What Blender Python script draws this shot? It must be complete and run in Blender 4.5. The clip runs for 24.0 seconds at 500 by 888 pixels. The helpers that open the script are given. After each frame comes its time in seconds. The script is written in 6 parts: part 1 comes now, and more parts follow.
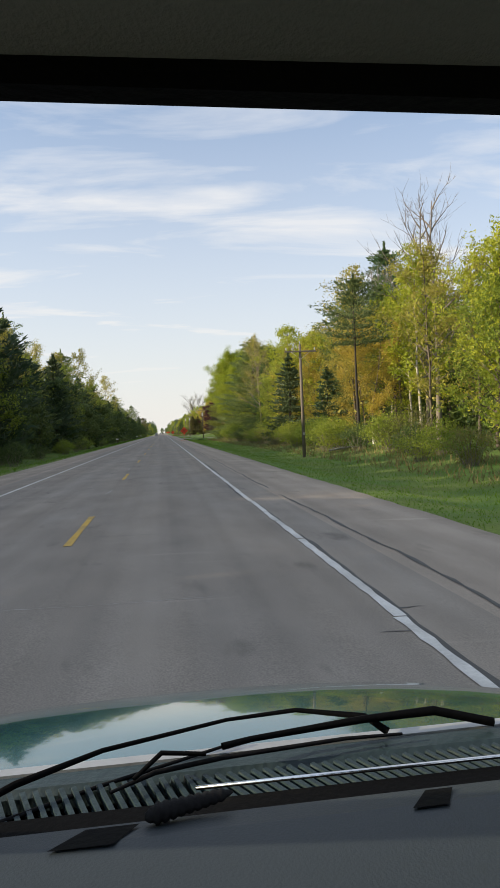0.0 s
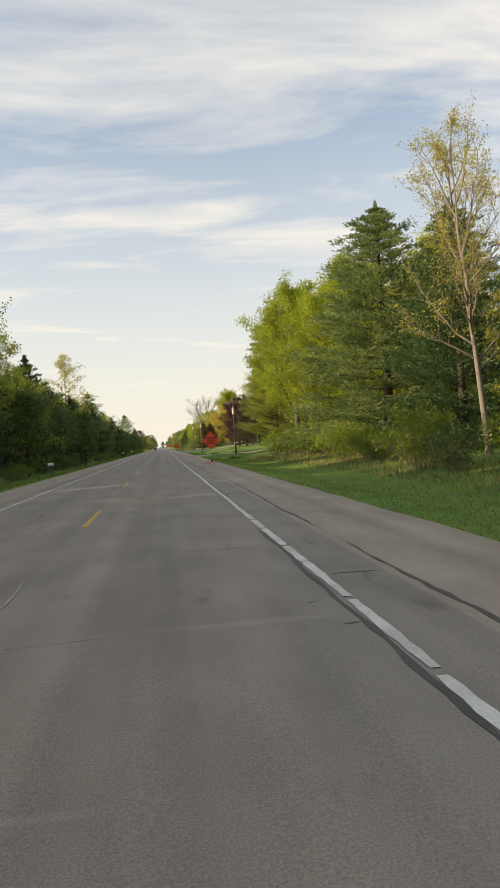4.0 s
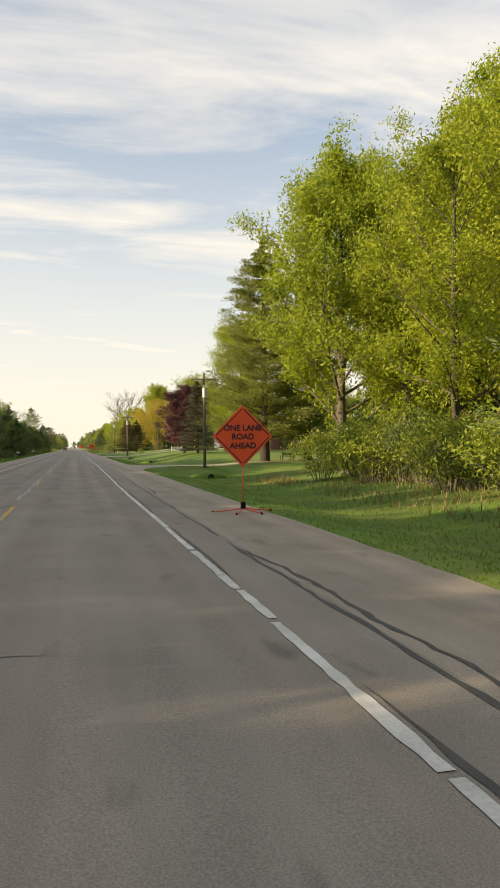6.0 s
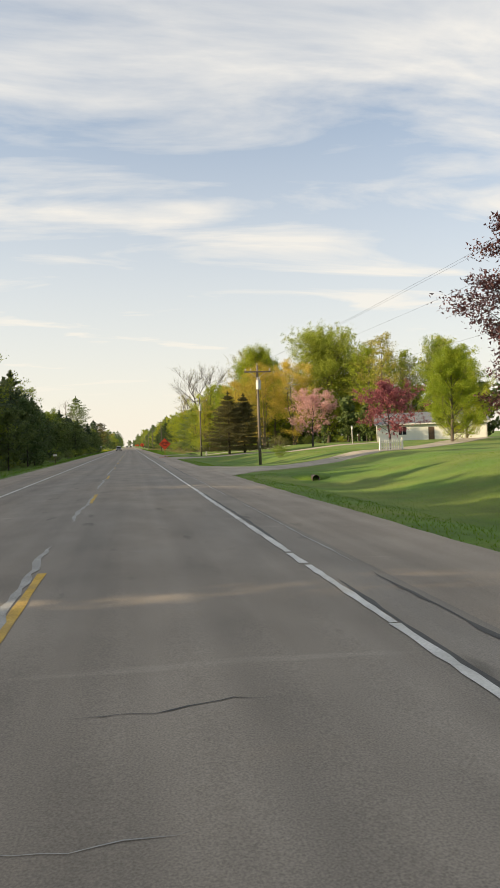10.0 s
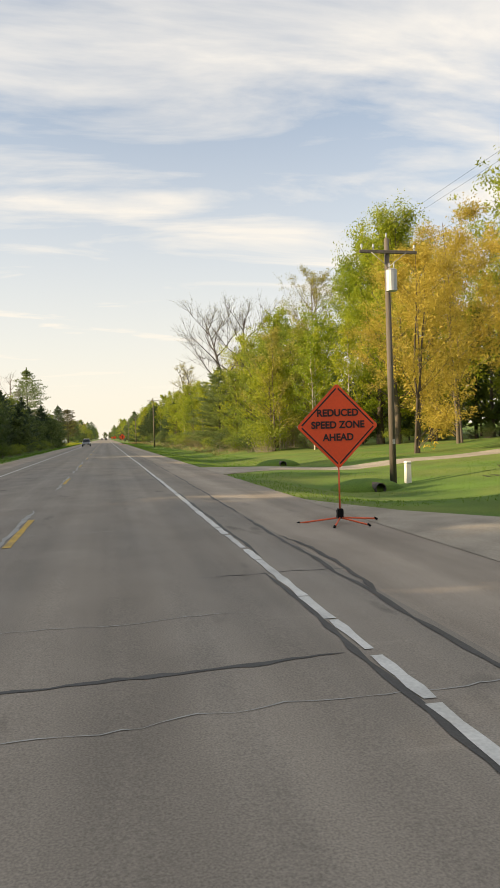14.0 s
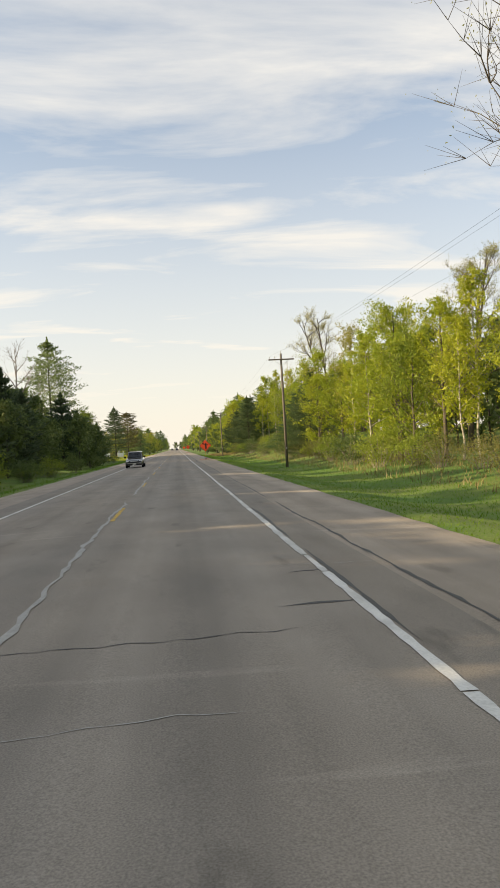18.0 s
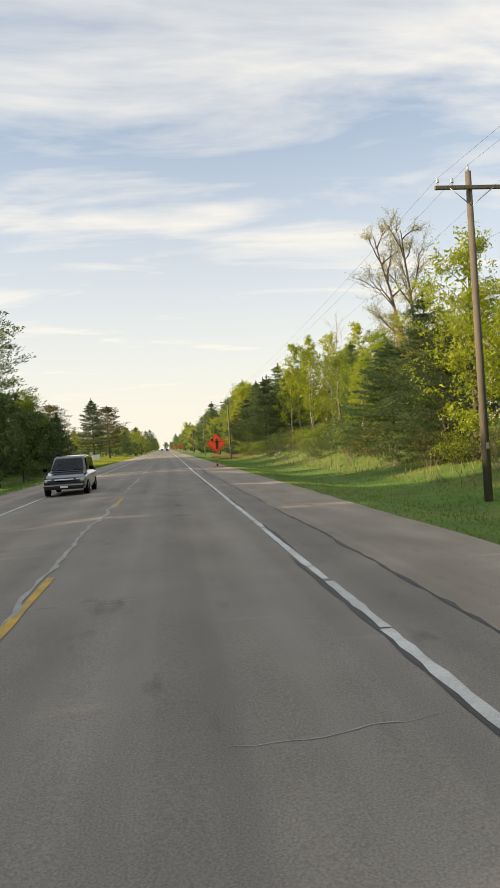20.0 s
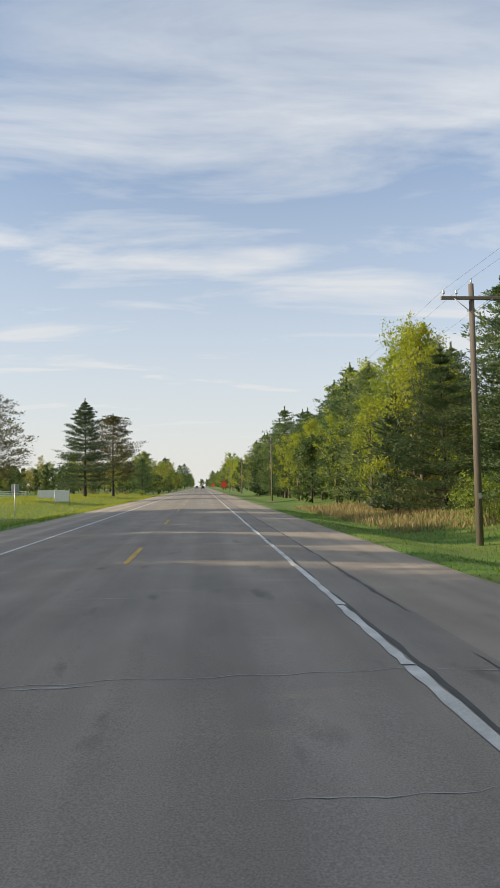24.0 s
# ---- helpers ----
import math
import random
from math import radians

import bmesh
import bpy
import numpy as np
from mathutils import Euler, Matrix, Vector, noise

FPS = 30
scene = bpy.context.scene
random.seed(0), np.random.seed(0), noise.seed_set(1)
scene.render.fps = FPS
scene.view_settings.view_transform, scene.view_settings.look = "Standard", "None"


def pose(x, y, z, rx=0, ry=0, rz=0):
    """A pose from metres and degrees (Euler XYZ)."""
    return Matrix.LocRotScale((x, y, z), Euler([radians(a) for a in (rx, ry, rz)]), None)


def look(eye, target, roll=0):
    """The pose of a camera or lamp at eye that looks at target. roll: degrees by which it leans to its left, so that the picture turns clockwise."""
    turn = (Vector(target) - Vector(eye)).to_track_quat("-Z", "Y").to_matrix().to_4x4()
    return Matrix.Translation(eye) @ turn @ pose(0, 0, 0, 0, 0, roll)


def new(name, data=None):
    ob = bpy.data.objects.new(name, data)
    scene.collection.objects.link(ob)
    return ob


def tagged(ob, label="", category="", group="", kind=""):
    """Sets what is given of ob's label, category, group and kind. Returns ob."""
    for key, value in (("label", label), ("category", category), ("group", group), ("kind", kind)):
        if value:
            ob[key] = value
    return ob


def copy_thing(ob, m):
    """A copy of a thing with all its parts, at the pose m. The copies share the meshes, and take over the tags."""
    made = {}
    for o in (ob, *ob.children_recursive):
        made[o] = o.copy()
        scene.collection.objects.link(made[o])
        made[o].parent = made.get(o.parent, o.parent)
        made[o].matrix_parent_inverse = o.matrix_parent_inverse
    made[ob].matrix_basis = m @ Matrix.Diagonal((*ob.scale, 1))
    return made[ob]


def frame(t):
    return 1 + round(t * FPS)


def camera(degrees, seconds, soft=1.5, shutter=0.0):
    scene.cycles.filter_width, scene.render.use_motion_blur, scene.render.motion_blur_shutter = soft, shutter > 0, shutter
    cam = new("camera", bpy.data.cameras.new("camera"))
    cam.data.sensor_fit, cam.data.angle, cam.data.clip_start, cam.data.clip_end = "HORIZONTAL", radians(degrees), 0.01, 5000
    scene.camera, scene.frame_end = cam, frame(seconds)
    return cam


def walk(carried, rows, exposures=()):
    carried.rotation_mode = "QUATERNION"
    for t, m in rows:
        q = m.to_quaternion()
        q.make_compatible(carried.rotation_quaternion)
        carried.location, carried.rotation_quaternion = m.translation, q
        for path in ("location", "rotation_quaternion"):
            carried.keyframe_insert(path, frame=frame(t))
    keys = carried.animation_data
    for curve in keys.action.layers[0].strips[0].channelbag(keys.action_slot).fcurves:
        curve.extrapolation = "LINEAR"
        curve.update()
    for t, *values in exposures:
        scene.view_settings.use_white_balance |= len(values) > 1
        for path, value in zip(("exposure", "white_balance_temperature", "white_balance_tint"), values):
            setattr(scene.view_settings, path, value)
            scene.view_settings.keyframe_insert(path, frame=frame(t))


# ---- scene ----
from functools import partial

# ---------------------------------------------------------------- camera
cam = camera(40.37, 24.0, 1.5)
# seconds, x, y, z, yaw, pitch, lean
RIDE = [
    (0.0, 1.58, 0.00, 1.720, -7.25, -1.27, -2.59),
    (0.5, 1.48, 10.59, 1.691, -5.70, -0.61, -2.80),
    (1.0, 1.64, 21.22, 1.746, -4.81, -0.48, -2.90),
    (1.5, 1.66, 32.10, 1.683, -4.60, -0.42, -4.19),
    (3.5, 1.78, 75.95, 1.699, -4.15, -2.64, -2.83),
    (4.0, 1.87, 87.00, 1.655, -7.24, -0.29, -4.12),
    (4.5, 1.80, 98.07, 1.704, -10.49, 2.55, -4.53),
    (5.0, 1.76, 109.13, 1.692, -11.45, 3.10, -3.53),
    (5.5, 1.69, 120.29, 1.679, -12.85, 1.77, -2.88),
    (6.0, 1.70, 131.41, 1.691, -14.46, 0.10, -0.60),
    (6.5, 1.69, 142.45, 1.709, -19.87, -0.08, -0.91),
    (7.0, 1.61, 153.44, 1.652, -15.23, -0.06, 0.28),
    (7.5, 1.51, 164.41, 1.667, -15.14, -2.92, -0.38),
    (8.0, 1.52, 175.30, 1.730, -14.98, -4.05, -1.69),
    (8.5, 1.44, 186.15, 1.683, -12.87, -2.57, -2.67),
    (9.0, 1.41, 196.95, 1.726, -11.74, -0.76, -2.55),
    (9.5, 1.20, 207.73, 1.733, -10.62, -0.25, -2.33),
    (10.0, 1.24, 218.50, 1.703, -10.00, -0.19, -1.95),
    (10.5, 1.25, 229.28, 1.674, -9.69, 0.18, -1.49),
    (12.5, 1.34, 272.49, 1.741, -8.85, 0.62, -2.46),
    (13.0, 1.42, 283.23, 1.775, -8.19, 0.45, -1.94),
    (13.5, 1.45, 293.88, 1.668, -9.88, -1.14, -1.52),
    (14.0, 1.61, 304.42, 1.699, -11.95, -0.90, -1.90),
    (14.5, 1.76, 314.90, 1.714, -6.44, -0.56, -1.29),
    (15.0, 1.70, 325.41, 1.717, -4.42, -0.47, -0.98),
    (15.5, 1.90, 336.10, 1.796, -3.25, -0.01, -0.93),
    (16.0, 1.87, 346.89, 1.754, -3.72, 0.75, -1.37),
    (16.5, 1.85, 357.73, 1.719, -3.82, 0.21, -1.75),
    (17.0, 1.84, 368.56, 1.728, -4.26, -0.16, -2.15),
    (17.5, 1.89, 379.29, 1.711, -5.48, -0.02, -3.68),
    (18.0, 1.72, 389.85, 1.739, -6.17, -0.01, -3.41),
    (18.5, 1.75, 400.30, 1.720, -6.07, 0.03, -3.97),
    (20.5, 1.69, 442.10, 1.701, -8.13, -0.17, -3.21),
    (21.0, 1.65, 452.51, 1.672, -10.45, -2.03, -2.55),
    (21.5, 1.67, 462.93, 1.696, -10.71, -1.86, -3.35),
    (22.0, 1.47, 473.33, 1.673, -13.84, -0.85, -1.15),
    (22.5, 1.57, 483.63, 1.721, -13.33, -1.85, -2.99),
    (23.0, 1.58, 493.85, 1.689, -10.69, -1.92, -2.14),
    (23.5, 1.60, 504.02, 1.725, -7.09, -1.30, -0.64),
    (24.0, 1.67, 514.19, 1.651, -4.04, 3.47, -0.87),
]
walk(cam, [(t, pose(x, y, z, 90 + p, 0, w) @ pose(0, 0, 0, 0, 0, r)) for t, x, y, z, w, p, r in RIDE],
     exposures=((0.0, 0.56, 6350, 9), (1.0, 0.62, 6950, 8), (4.0, 0.62, 7250, 8), (5.0, 0.68, 7500, 8), (7.0, 0.76, 7600, 8), (9.0, 0.62, 7200, 8), (10.0, 0.62, 7200, 8), (13.0, 0.68, 7450, 9), (14.0, 0.7, 7450, 9), (17.0, 0.66, 7250, 8), (21.0, 0.70, 7100, 8), (22.0, 0.60, 7000, 8), (23.0, 0.58, 6800, 8), (24.0, 0.40, 6300, 8)))

# ---------------------------------------------------------------- light
SUN_EL, SUN_AZ = 20.0, -95.0      # degrees; azimuth from +y towards +x
world = bpy.data.worlds.new("sky")
scene.world = world
world.use_nodes = True


def links(tree):
    n, l = tree.nodes, tree.links

    def add(kind, **props):
        node = n.new(kind)
        for key, value in props.items():
            if key == "operation":
                node.operation = value
            elif key == "blend_type":
                node.blend_type = value
            elif key == "data_type":
                node.data_type = value
        return node
    return add, l


def build_sky():
    tree = world.node_tree
    tree.nodes.clear()
    add, l = links(tree)
    sky = add("ShaderNodeTexSky")
    sky.sky_type = "NISHITA"
    sky.sun_disc = False
    sky.sun_elevation, sky.sun_rotation = radians(SUN_EL), radians(SUN_AZ)
    sky.air_density, sky.dust_density, sky.ozone_density = 1.0, 1.5, 1.5
    co = add("ShaderNodeTexCoord")
    sep = add("ShaderNodeSeparateXYZ")
    l.new(co.outputs["Generated"], sep.inputs[0])
    up = add("ShaderNodeMath", operation="MAXIMUM")
    l.new(sep.outputs[2], up.inputs[0])
    up.inputs[1].default_value = 0.0
    lift = add("ShaderNodeMath", operation="ADD")
    l.new(up.outputs[0], lift.inputs[0])
    lift.inputs[1].default_value = 0.10
    flat = []
    for k, s in ((0, 0.50), (1, 1.25)):
        d = add("ShaderNodeMath", operation="DIVIDE")
        l.new(sep.outputs[k], d.inputs[0])
        l.new(lift.outputs[0], d.inputs[1])
        m = add("ShaderNodeMath", operation="MULTIPLY")
        l.new(d.outputs[0], m.inputs[0])
        m.inputs[1].default_value = s
        flat.append(m)
    comb = add("ShaderNodeCombineXYZ")
    l.new(flat[0].outputs[0], comb.inputs[0])
    l.new(flat[1].outputs[0], comb.inputs[1])
    comb.inputs[2].default_value = 5.2
    big = add("ShaderNodeTexNoise")
    l.new(comb.outputs[0], big.inputs["Vector"])
    big.inputs["Scale"].default_value, big.inputs["Detail"].default_value = 1.9, 9
    big.inputs["Roughness"].default_value, big.inputs["Distortion"].default_value = 0.56, 0.5
    ramp = add("ShaderNodeValToRGB")
    l.new(big.outputs["Fac"], ramp.inputs[0])
    e = ramp.color_ramp.elements
    e[0].position, e[0].color = 0.28, (0, 0, 0, 1)
    e[1].position, e[1].color = 0.62, (1, 1, 1, 1)
    low = add("ShaderNodeMapRange")
    l.new(up.outputs[0], low.inputs["Value"])
    low.inputs["From Min"].default_value, low.inputs["From Max"].default_value = 0.0, 0.42
    low.inputs["To Min"].default_value, low.inputs["To Max"].default_value = 0.92, 0.30
    veil = add("ShaderNodeMath", operation="MAXIMUM")
    l.new(low.outputs[0], veil.inputs[0])
    cl = add("ShaderNodeMath", operation="MULTIPLY")
    l.new(ramp.outputs[0], cl.inputs[0])
    cl.inputs[1].default_value = 0.85
    l.new(cl.outputs[0], veil.inputs[1])
    mix = add("ShaderNodeMix", data_type="RGBA")
    l.new(veil.outputs[0], mix.inputs["Factor"])
    tint = add("ShaderNodeVectorMath", operation="MULTIPLY")
    l.new(sky.outputs[0], tint.inputs[0])
    tint.inputs[1].default_value = (0.86, 1.27, 1.56)
    l.new(tint.outputs[0], mix.inputs["A"])
    haze = add("ShaderNodeMix", data_type="RGBA")
    l.new(up.outputs[0], haze.inputs["Factor"])
    haze.inputs["A"].default_value, haze.inputs["B"].default_value = (7.4, 6.95, 6.45, 1), (7.0, 7.3, 7.8, 1)
    l.new(haze.outputs["Result"], mix.inputs["B"])
    bg = add("ShaderNodeBackground")
    bg.inputs["Strength"].default_value = 0.088
    l.new(mix.outputs["Result"], bg.inputs["Color"])
    out = add("ShaderNodeOutputWorld")
    l.new(bg.outputs[0], out.inputs[0])


build_sky()
sun = new("sun", bpy.data.lights.new("sun", "SUN"))
sun.data.energy, sun.data.angle, sun.data.color = 5.0, radians(0.6), (1.0, 0.82, 0.56)
a, e_ = radians(SUN_AZ), radians(SUN_EL)
sun.matrix_basis = look((0, 0, 60), (-math.sin(a) * math.cos(e_), -math.cos(a) * math.cos(e_), 60 - math.sin(e_)))


# ---------------------------------------------------------------- materials
def material(name, rgb, rough=0.8, vary=0.25, scale=8.0, fine=60.0, bump=0.0, metal=0.0, per_object=0.0, per_island=0.0,
             second=None, coat=0.0, stretch=(1, 1, 1)):
    """Base colour varied by coarse and fine noise, by object and by island; second: a colour for patches."""
    m = bpy.data.materials.new(name)
    m.use_nodes = True
    tree = m.node_tree
    add, l = links(tree)
    b = tree.nodes["Principled BSDF"]
    b.inputs["Roughness"].default_value, b.inputs["Metallic"].default_value = rough, metal
    b.inputs["Coat Weight"].default_value = coat
    co = add("ShaderNodeTexCoord")
    mp = add("ShaderNodeMapping")
    mp.inputs["Scale"].default_value = stretch
    l.new(co.outputs["Object"], mp.inputs[0])
    n1, n2 = add("ShaderNodeTexNoise"), add("ShaderNodeTexNoise")
    for n, s in ((n1, scale), (n2, fine)):
        l.new(mp.outputs[0], n.inputs["Vector"])
        n.inputs["Scale"].default_value, n.inputs["Detail"].default_value = s, 5
    mul = add("ShaderNodeMath", operation="ADD")
    l.new(n1.outputs["Fac"], mul.inputs[0])
    l.new(n2.outputs["Fac"], mul.inputs[1])
    rng = add("ShaderNodeMapRange")
    l.new(mul.outputs[0], rng.inputs["Value"])
    rng.inputs["From Min"].default_value, rng.inputs["From Max"].default_value = 0.6, 1.4
    rng.inputs["To Min"].default_value, rng.inputs["To Max"].default_value = 1 - vary, 1 + vary
    col = add("ShaderNodeMix", data_type="RGBA")
    col.inputs["A"].default_value = (*rgb, 1)
    col.inputs["B"].default_value = (*(second or rgb), 1)
    spot = add("ShaderNodeTexNoise")
    l.new(mp.outputs[0], spot.inputs["Vector"])
    spot.inputs["Scale"].default_value = scale * 0.4
    sr = add("ShaderNodeMapRange")
    l.new(spot.outputs["Fac"], sr.inputs["Value"])
    sr.inputs["From Min"].default_value, sr.inputs["From Max"].default_value = 0.42, 0.6
    l.new(sr.outputs[0], col.inputs["Factor"])
    val = rng
    if per_object or per_island:
        info = add("ShaderNodeObjectInfo")
        geo = add("ShaderNodeNewGeometry")
        for source, amount in ((info.outputs["Random"], per_object), (geo.outputs["Random Per Island"], per_island)):
            if amount:
                r2 = add("ShaderNodeMapRange")
                l.new(source, r2.inputs["Value"])
                r2.inputs["To Min"].default_value, r2.inputs["To Max"].default_value = 1 - amount, 1 + amount
                mm = add("ShaderNodeMath", operation="MULTIPLY")
                l.new(val.outputs[0], mm.inputs[0])
                l.new(r2.outputs[0], mm.inputs[1])
                val = mm
    sc = add("ShaderNodeVectorMath", operation="SCALE")
    l.new(col.outputs["Result"], sc.inputs[0])
    l.new(val.outputs[0], sc.inputs["Scale"])
    l.new(sc.outputs[0], b.inputs["Base Color"])
    if bump:
        bp = add("ShaderNodeBump")
        bp.inputs["Strength"].default_value, bp.inputs["Distance"].default_value = bump, 0.02
        l.new(n2.outputs["Fac"], bp.inputs["Height"])
        l.new(bp.outputs[0], b.inputs["Normal"])
    return m


def leafage(name, rgb, second, thin=0.45):
    """Leaves: diffuse and translucent, varied by leaf and by plant."""
    m = bpy.data.materials.new(name)
    m.use_nodes = True
    tree = m.node_tree
    add, l = links(tree)
    geo, info = add("ShaderNodeNewGeometry"), add("ShaderNodeObjectInfo")
    co = add("ShaderNodeTexCoord")
    ns = add("ShaderNodeTexNoise")
    l.new(co.outputs["Object"], ns.inputs["Vector"])
    ns.inputs["Scale"].default_value = 0.45
    half = add("ShaderNodeMath", operation="ADD")
    l.new(geo.outputs["Random Per Island"], half.inputs[0])
    l.new(info.outputs["Random"], half.inputs[1])
    half2 = add("ShaderNodeMath", operation="ADD")
    l.new(half.outputs[0], half2.inputs[0])
    l.new(ns.outputs["Fac"], half2.inputs[1])
    rng = add("ShaderNodeMapRange")
    l.new(half2.outputs[0], rng.inputs["Value"])
    rng.inputs["From Min"].default_value, rng.inputs["From Max"].default_value = 0.7, 2.2
    mix = add("ShaderNodeMix", data_type="RGBA")
    l.new(rng.outputs[0], mix.inputs["Factor"])
    mix.inputs["A"].default_value, mix.inputs["B"].default_value = (*rgb, 1), (*second, 1)
    b = tree.nodes["Principled BSDF"]
    b.inputs["Roughness"].default_value = 0.55
    b.inputs["Specular IOR Level"].default_value = 0.3
    l.new(mix.outputs["Result"], b.inputs["Base Color"])
    tr = add("ShaderNodeBsdfTranslucent")
    l.new(mix.outputs["Result"], tr.inputs["Color"])
    ms = add("ShaderNodeMixShader")
    ms.inputs[0].default_value = thin
    l.new(b.outputs[0], ms.inputs[1])
    l.new(tr.outputs[0], ms.inputs[2])
    l.new(ms.outputs[0], tree.nodes["Material Output"].inputs[0])
    return m


def pavement(name, rgb, second, dark):
    """Worn asphalt: long wheel tracks, blotches, fine stone speckle and scattered dark stains."""
    m = bpy.data.materials.new(name)
    m.use_nodes = True
    tree = m.node_tree
    add, l = links(tree)
    b = tree.nodes["Principled BSDF"]
    b.inputs["Roughness"].default_value = 0.9
    b.inputs["Specular IOR Level"].default_value = 0.35
    co = add("ShaderNodeTexCoord")

    def field(stretch, scale, detail, lo, hi, to_lo, to_hi):
        mp, n, r = add("ShaderNodeMapping"), add("ShaderNodeTexNoise"), add("ShaderNodeMapRange")
        mp.inputs["Scale"].default_value = stretch
        l.new(co.outputs["Object"], mp.inputs[0])
        l.new(mp.outputs[0], n.inputs["Vector"])
        n.inputs["Scale"].default_value, n.inputs["Detail"].default_value = scale, detail
        l.new(n.outputs["Fac"], r.inputs["Value"])
        r.inputs["From Min"].default_value, r.inputs["From Max"].default_value = lo, hi
        r.inputs["To Min"].default_value, r.inputs["To Max"].default_value = to_lo, to_hi
        return r.outputs[0], n

    track, _ = field((1, 0.006, 1), 1.3, 3, 0.3, 0.7, 0.84, 1.14)
    blotch, _ = field((1, 0.5, 1), 0.9, 6, 0.3, 0.7, 0.86, 1.13)
    grain, gn = field((1, 1, 1), 75, 4, 0.25, 0.75, 0.70, 1.30)
    stain, _ = field((1, 0.35, 1), 1.7, 4, 0.64, 0.74, 1.0, dark)
    # Pale cross bands: patched asphalt, and sun between trees put into the colour.
    streak, _ = field((0.25, 2.2, 1), 1.0, 4, 0.66, 0.72, 1.0, 1.16)
    where, _ = field((1, 0.2, 1), 0.35, 4, 0.40, 0.62, 0.0, 1.0)
    col = add("ShaderNodeMix", data_type="RGBA")
    col.inputs["A"].default_value, col.inputs["B"].default_value = (*rgb, 1), (*second, 1)
    l.new(where, col.inputs["Factor"])
    last = track
    for f in (blotch, grain, stain, streak):
        mm = add("ShaderNodeMath", operation="MULTIPLY")
        l.new(last, mm.inputs[0])
        l.new(f, mm.inputs[1])
        last = mm.outputs[0]
    sc = add("ShaderNodeVectorMath", operation="SCALE")
    l.new(col.outputs["Result"], sc.inputs[0])
    l.new(last, sc.inputs["Scale"])
    l.new(sc.outputs[0], b.inputs["Base Color"])
    bp = add("ShaderNodeBump")
    bp.inputs["Strength"].default_value, bp.inputs["Distance"].default_value = 0.2, 0.01
    l.new(gn.outputs["Fac"], bp.inputs["Height"])
    l.new(bp.outputs[0], b.inputs["Normal"])
    return m


ASPHALT = pavement("asphalt", (0.232, 0.206, 0.178), (0.258, 0.222, 0.184), 0.66)
SHOULDER = pavement("shoulder asphalt", (0.290, 0.246, 0.202), (0.325, 0.272, 0.220), 0.76)
TAR = material("tar seal", (0.062, 0.060, 0.058), 0.7, 0.3, 3, 40, 0.2)
PALE_SEAL = material("pale crack filler", (0.34, 0.33, 0.31), 0.9, 0.3, 3, 40)
WHITE_PAINT = material("white road paint", (0.62, 0.61, 0.58), 0.8, 0.22, 2.5, 35, 0.2, second=(0.50, 0.49, 0.46))
YELLOW_PAINT = material("yellow road paint", (0.55, 0.34, 0.05), 0.8, 0.3, 3, 35, 0.2, second=(0.42, 0.28, 0.08))
LAWN = material("lawn", (0.082, 0.156, 0.014), 0.95, 0.42, 0.5, 18, 0.8, second=(0.122, 0.168, 0.022))
GRASS = leafage("grass blades", (0.095, 0.215, 0.018), (0.175, 0.275, 0.030), 0.6)
# Lighter, yellower copy of the grass blades; sunlight on the field is in the colour.
FIELD = leafage("sunlit field grass", (0.20, 0.26, 0.020), (0.36, 0.36, 0.035), 0.4)
DRY = leafage("dry grass", (0.16, 0.15, 0.055), (0.34, 0.26, 0.12), 0.3)
GRAVEL = material("gravel", (0.30, 0.26, 0.21), 0.95, 0.3, 1.2, 30, 0.6, second=(0.36, 0.31, 0.25))
BARK = material("bark", (0.105, 0.085, 0.068), 0.95, 0.35, 3, 25, 0.6, per_object=0.25, stretch=(1, 1, 0.25))
DARK_BARK = material("dark wet bark", (0.045, 0.038, 0.032), 0.95, 0.35, 3, 25, 0.6, per_object=0.25, stretch=(1, 1, 0.25))
PALE_BARK = material("pale birch bark", (0.46, 0.42, 0.35), 0.85, 0.4, 2, 12, 0.3, second=(0.24, 0.21, 0.17), per_object=0.2, stretch=(1, 1, 2))
TWIG = material("grey twigs", (0.20, 0.17, 0.145), 0.95, 0.25, 3, 25, per_object=0.2)
OLD_BARK = material("grey-brown old bark", (0.088, 0.073, 0.062), 0.95, 0.25, 3, 25, per_object=0.2)
LEAF_LIME = leafage("spring maple leaves", (0.20, 0.285, 0.023), (0.43, 0.44, 0.040))
LEAF_GREEN = leafage("green leaves", (0.135, 0.205, 0.026), (0.325, 0.365, 0.050))
# Darker copy of the green leaves: shade among the trees, put into the colour.
LEAF_SHADE = leafage("dark cedar green leaves", (0.060, 0.102, 0.032), (0.150, 0.190, 0.056), 0.4)
LEAF_OLIVE = leafage("olive budding leaves", (0.22, 0.22, 0.036), (0.43, 0.38, 0.080))
LEAF_BRUSH = leafage("dull budding brush leaves", (0.115, 0.125, 0.034), (0.25, 0.23, 0.070))
LEAF_GOLD = leafage("golden orange young leaves", (0.37, 0.295, 0.045), (0.66, 0.50, 0.100))
LEAF_COPPER = leafage("copper purple leaves", (0.056, 0.026, 0.032), (0.180, 0.070, 0.070), 0.35)
BLOSSOM_PINK = leafage("pink blossom", (0.54, 0.27, 0.26), (0.70, 0.45, 0.42), 0.35)
BLOSSOM_RED = leafage("dark pink blossom", (0.22, 0.060, 0.080), (0.36, 0.125, 0.140), 0.35)
NEEDLE_PINE = leafage("pine needles", (0.082, 0.135, 0.032), (0.280, 0.290, 0.066), 0.45)
NEEDLE_MID = leafage("blue-green pine needles", (0.048, 0.105, 0.045), (0.212, 0.262, 0.088), 0.42)
NEEDLE_OLIVE = leafage("dark olive spruce needles", (0.068, 0.072, 0.030), (0.190, 0.165, 0.068), 0.3)
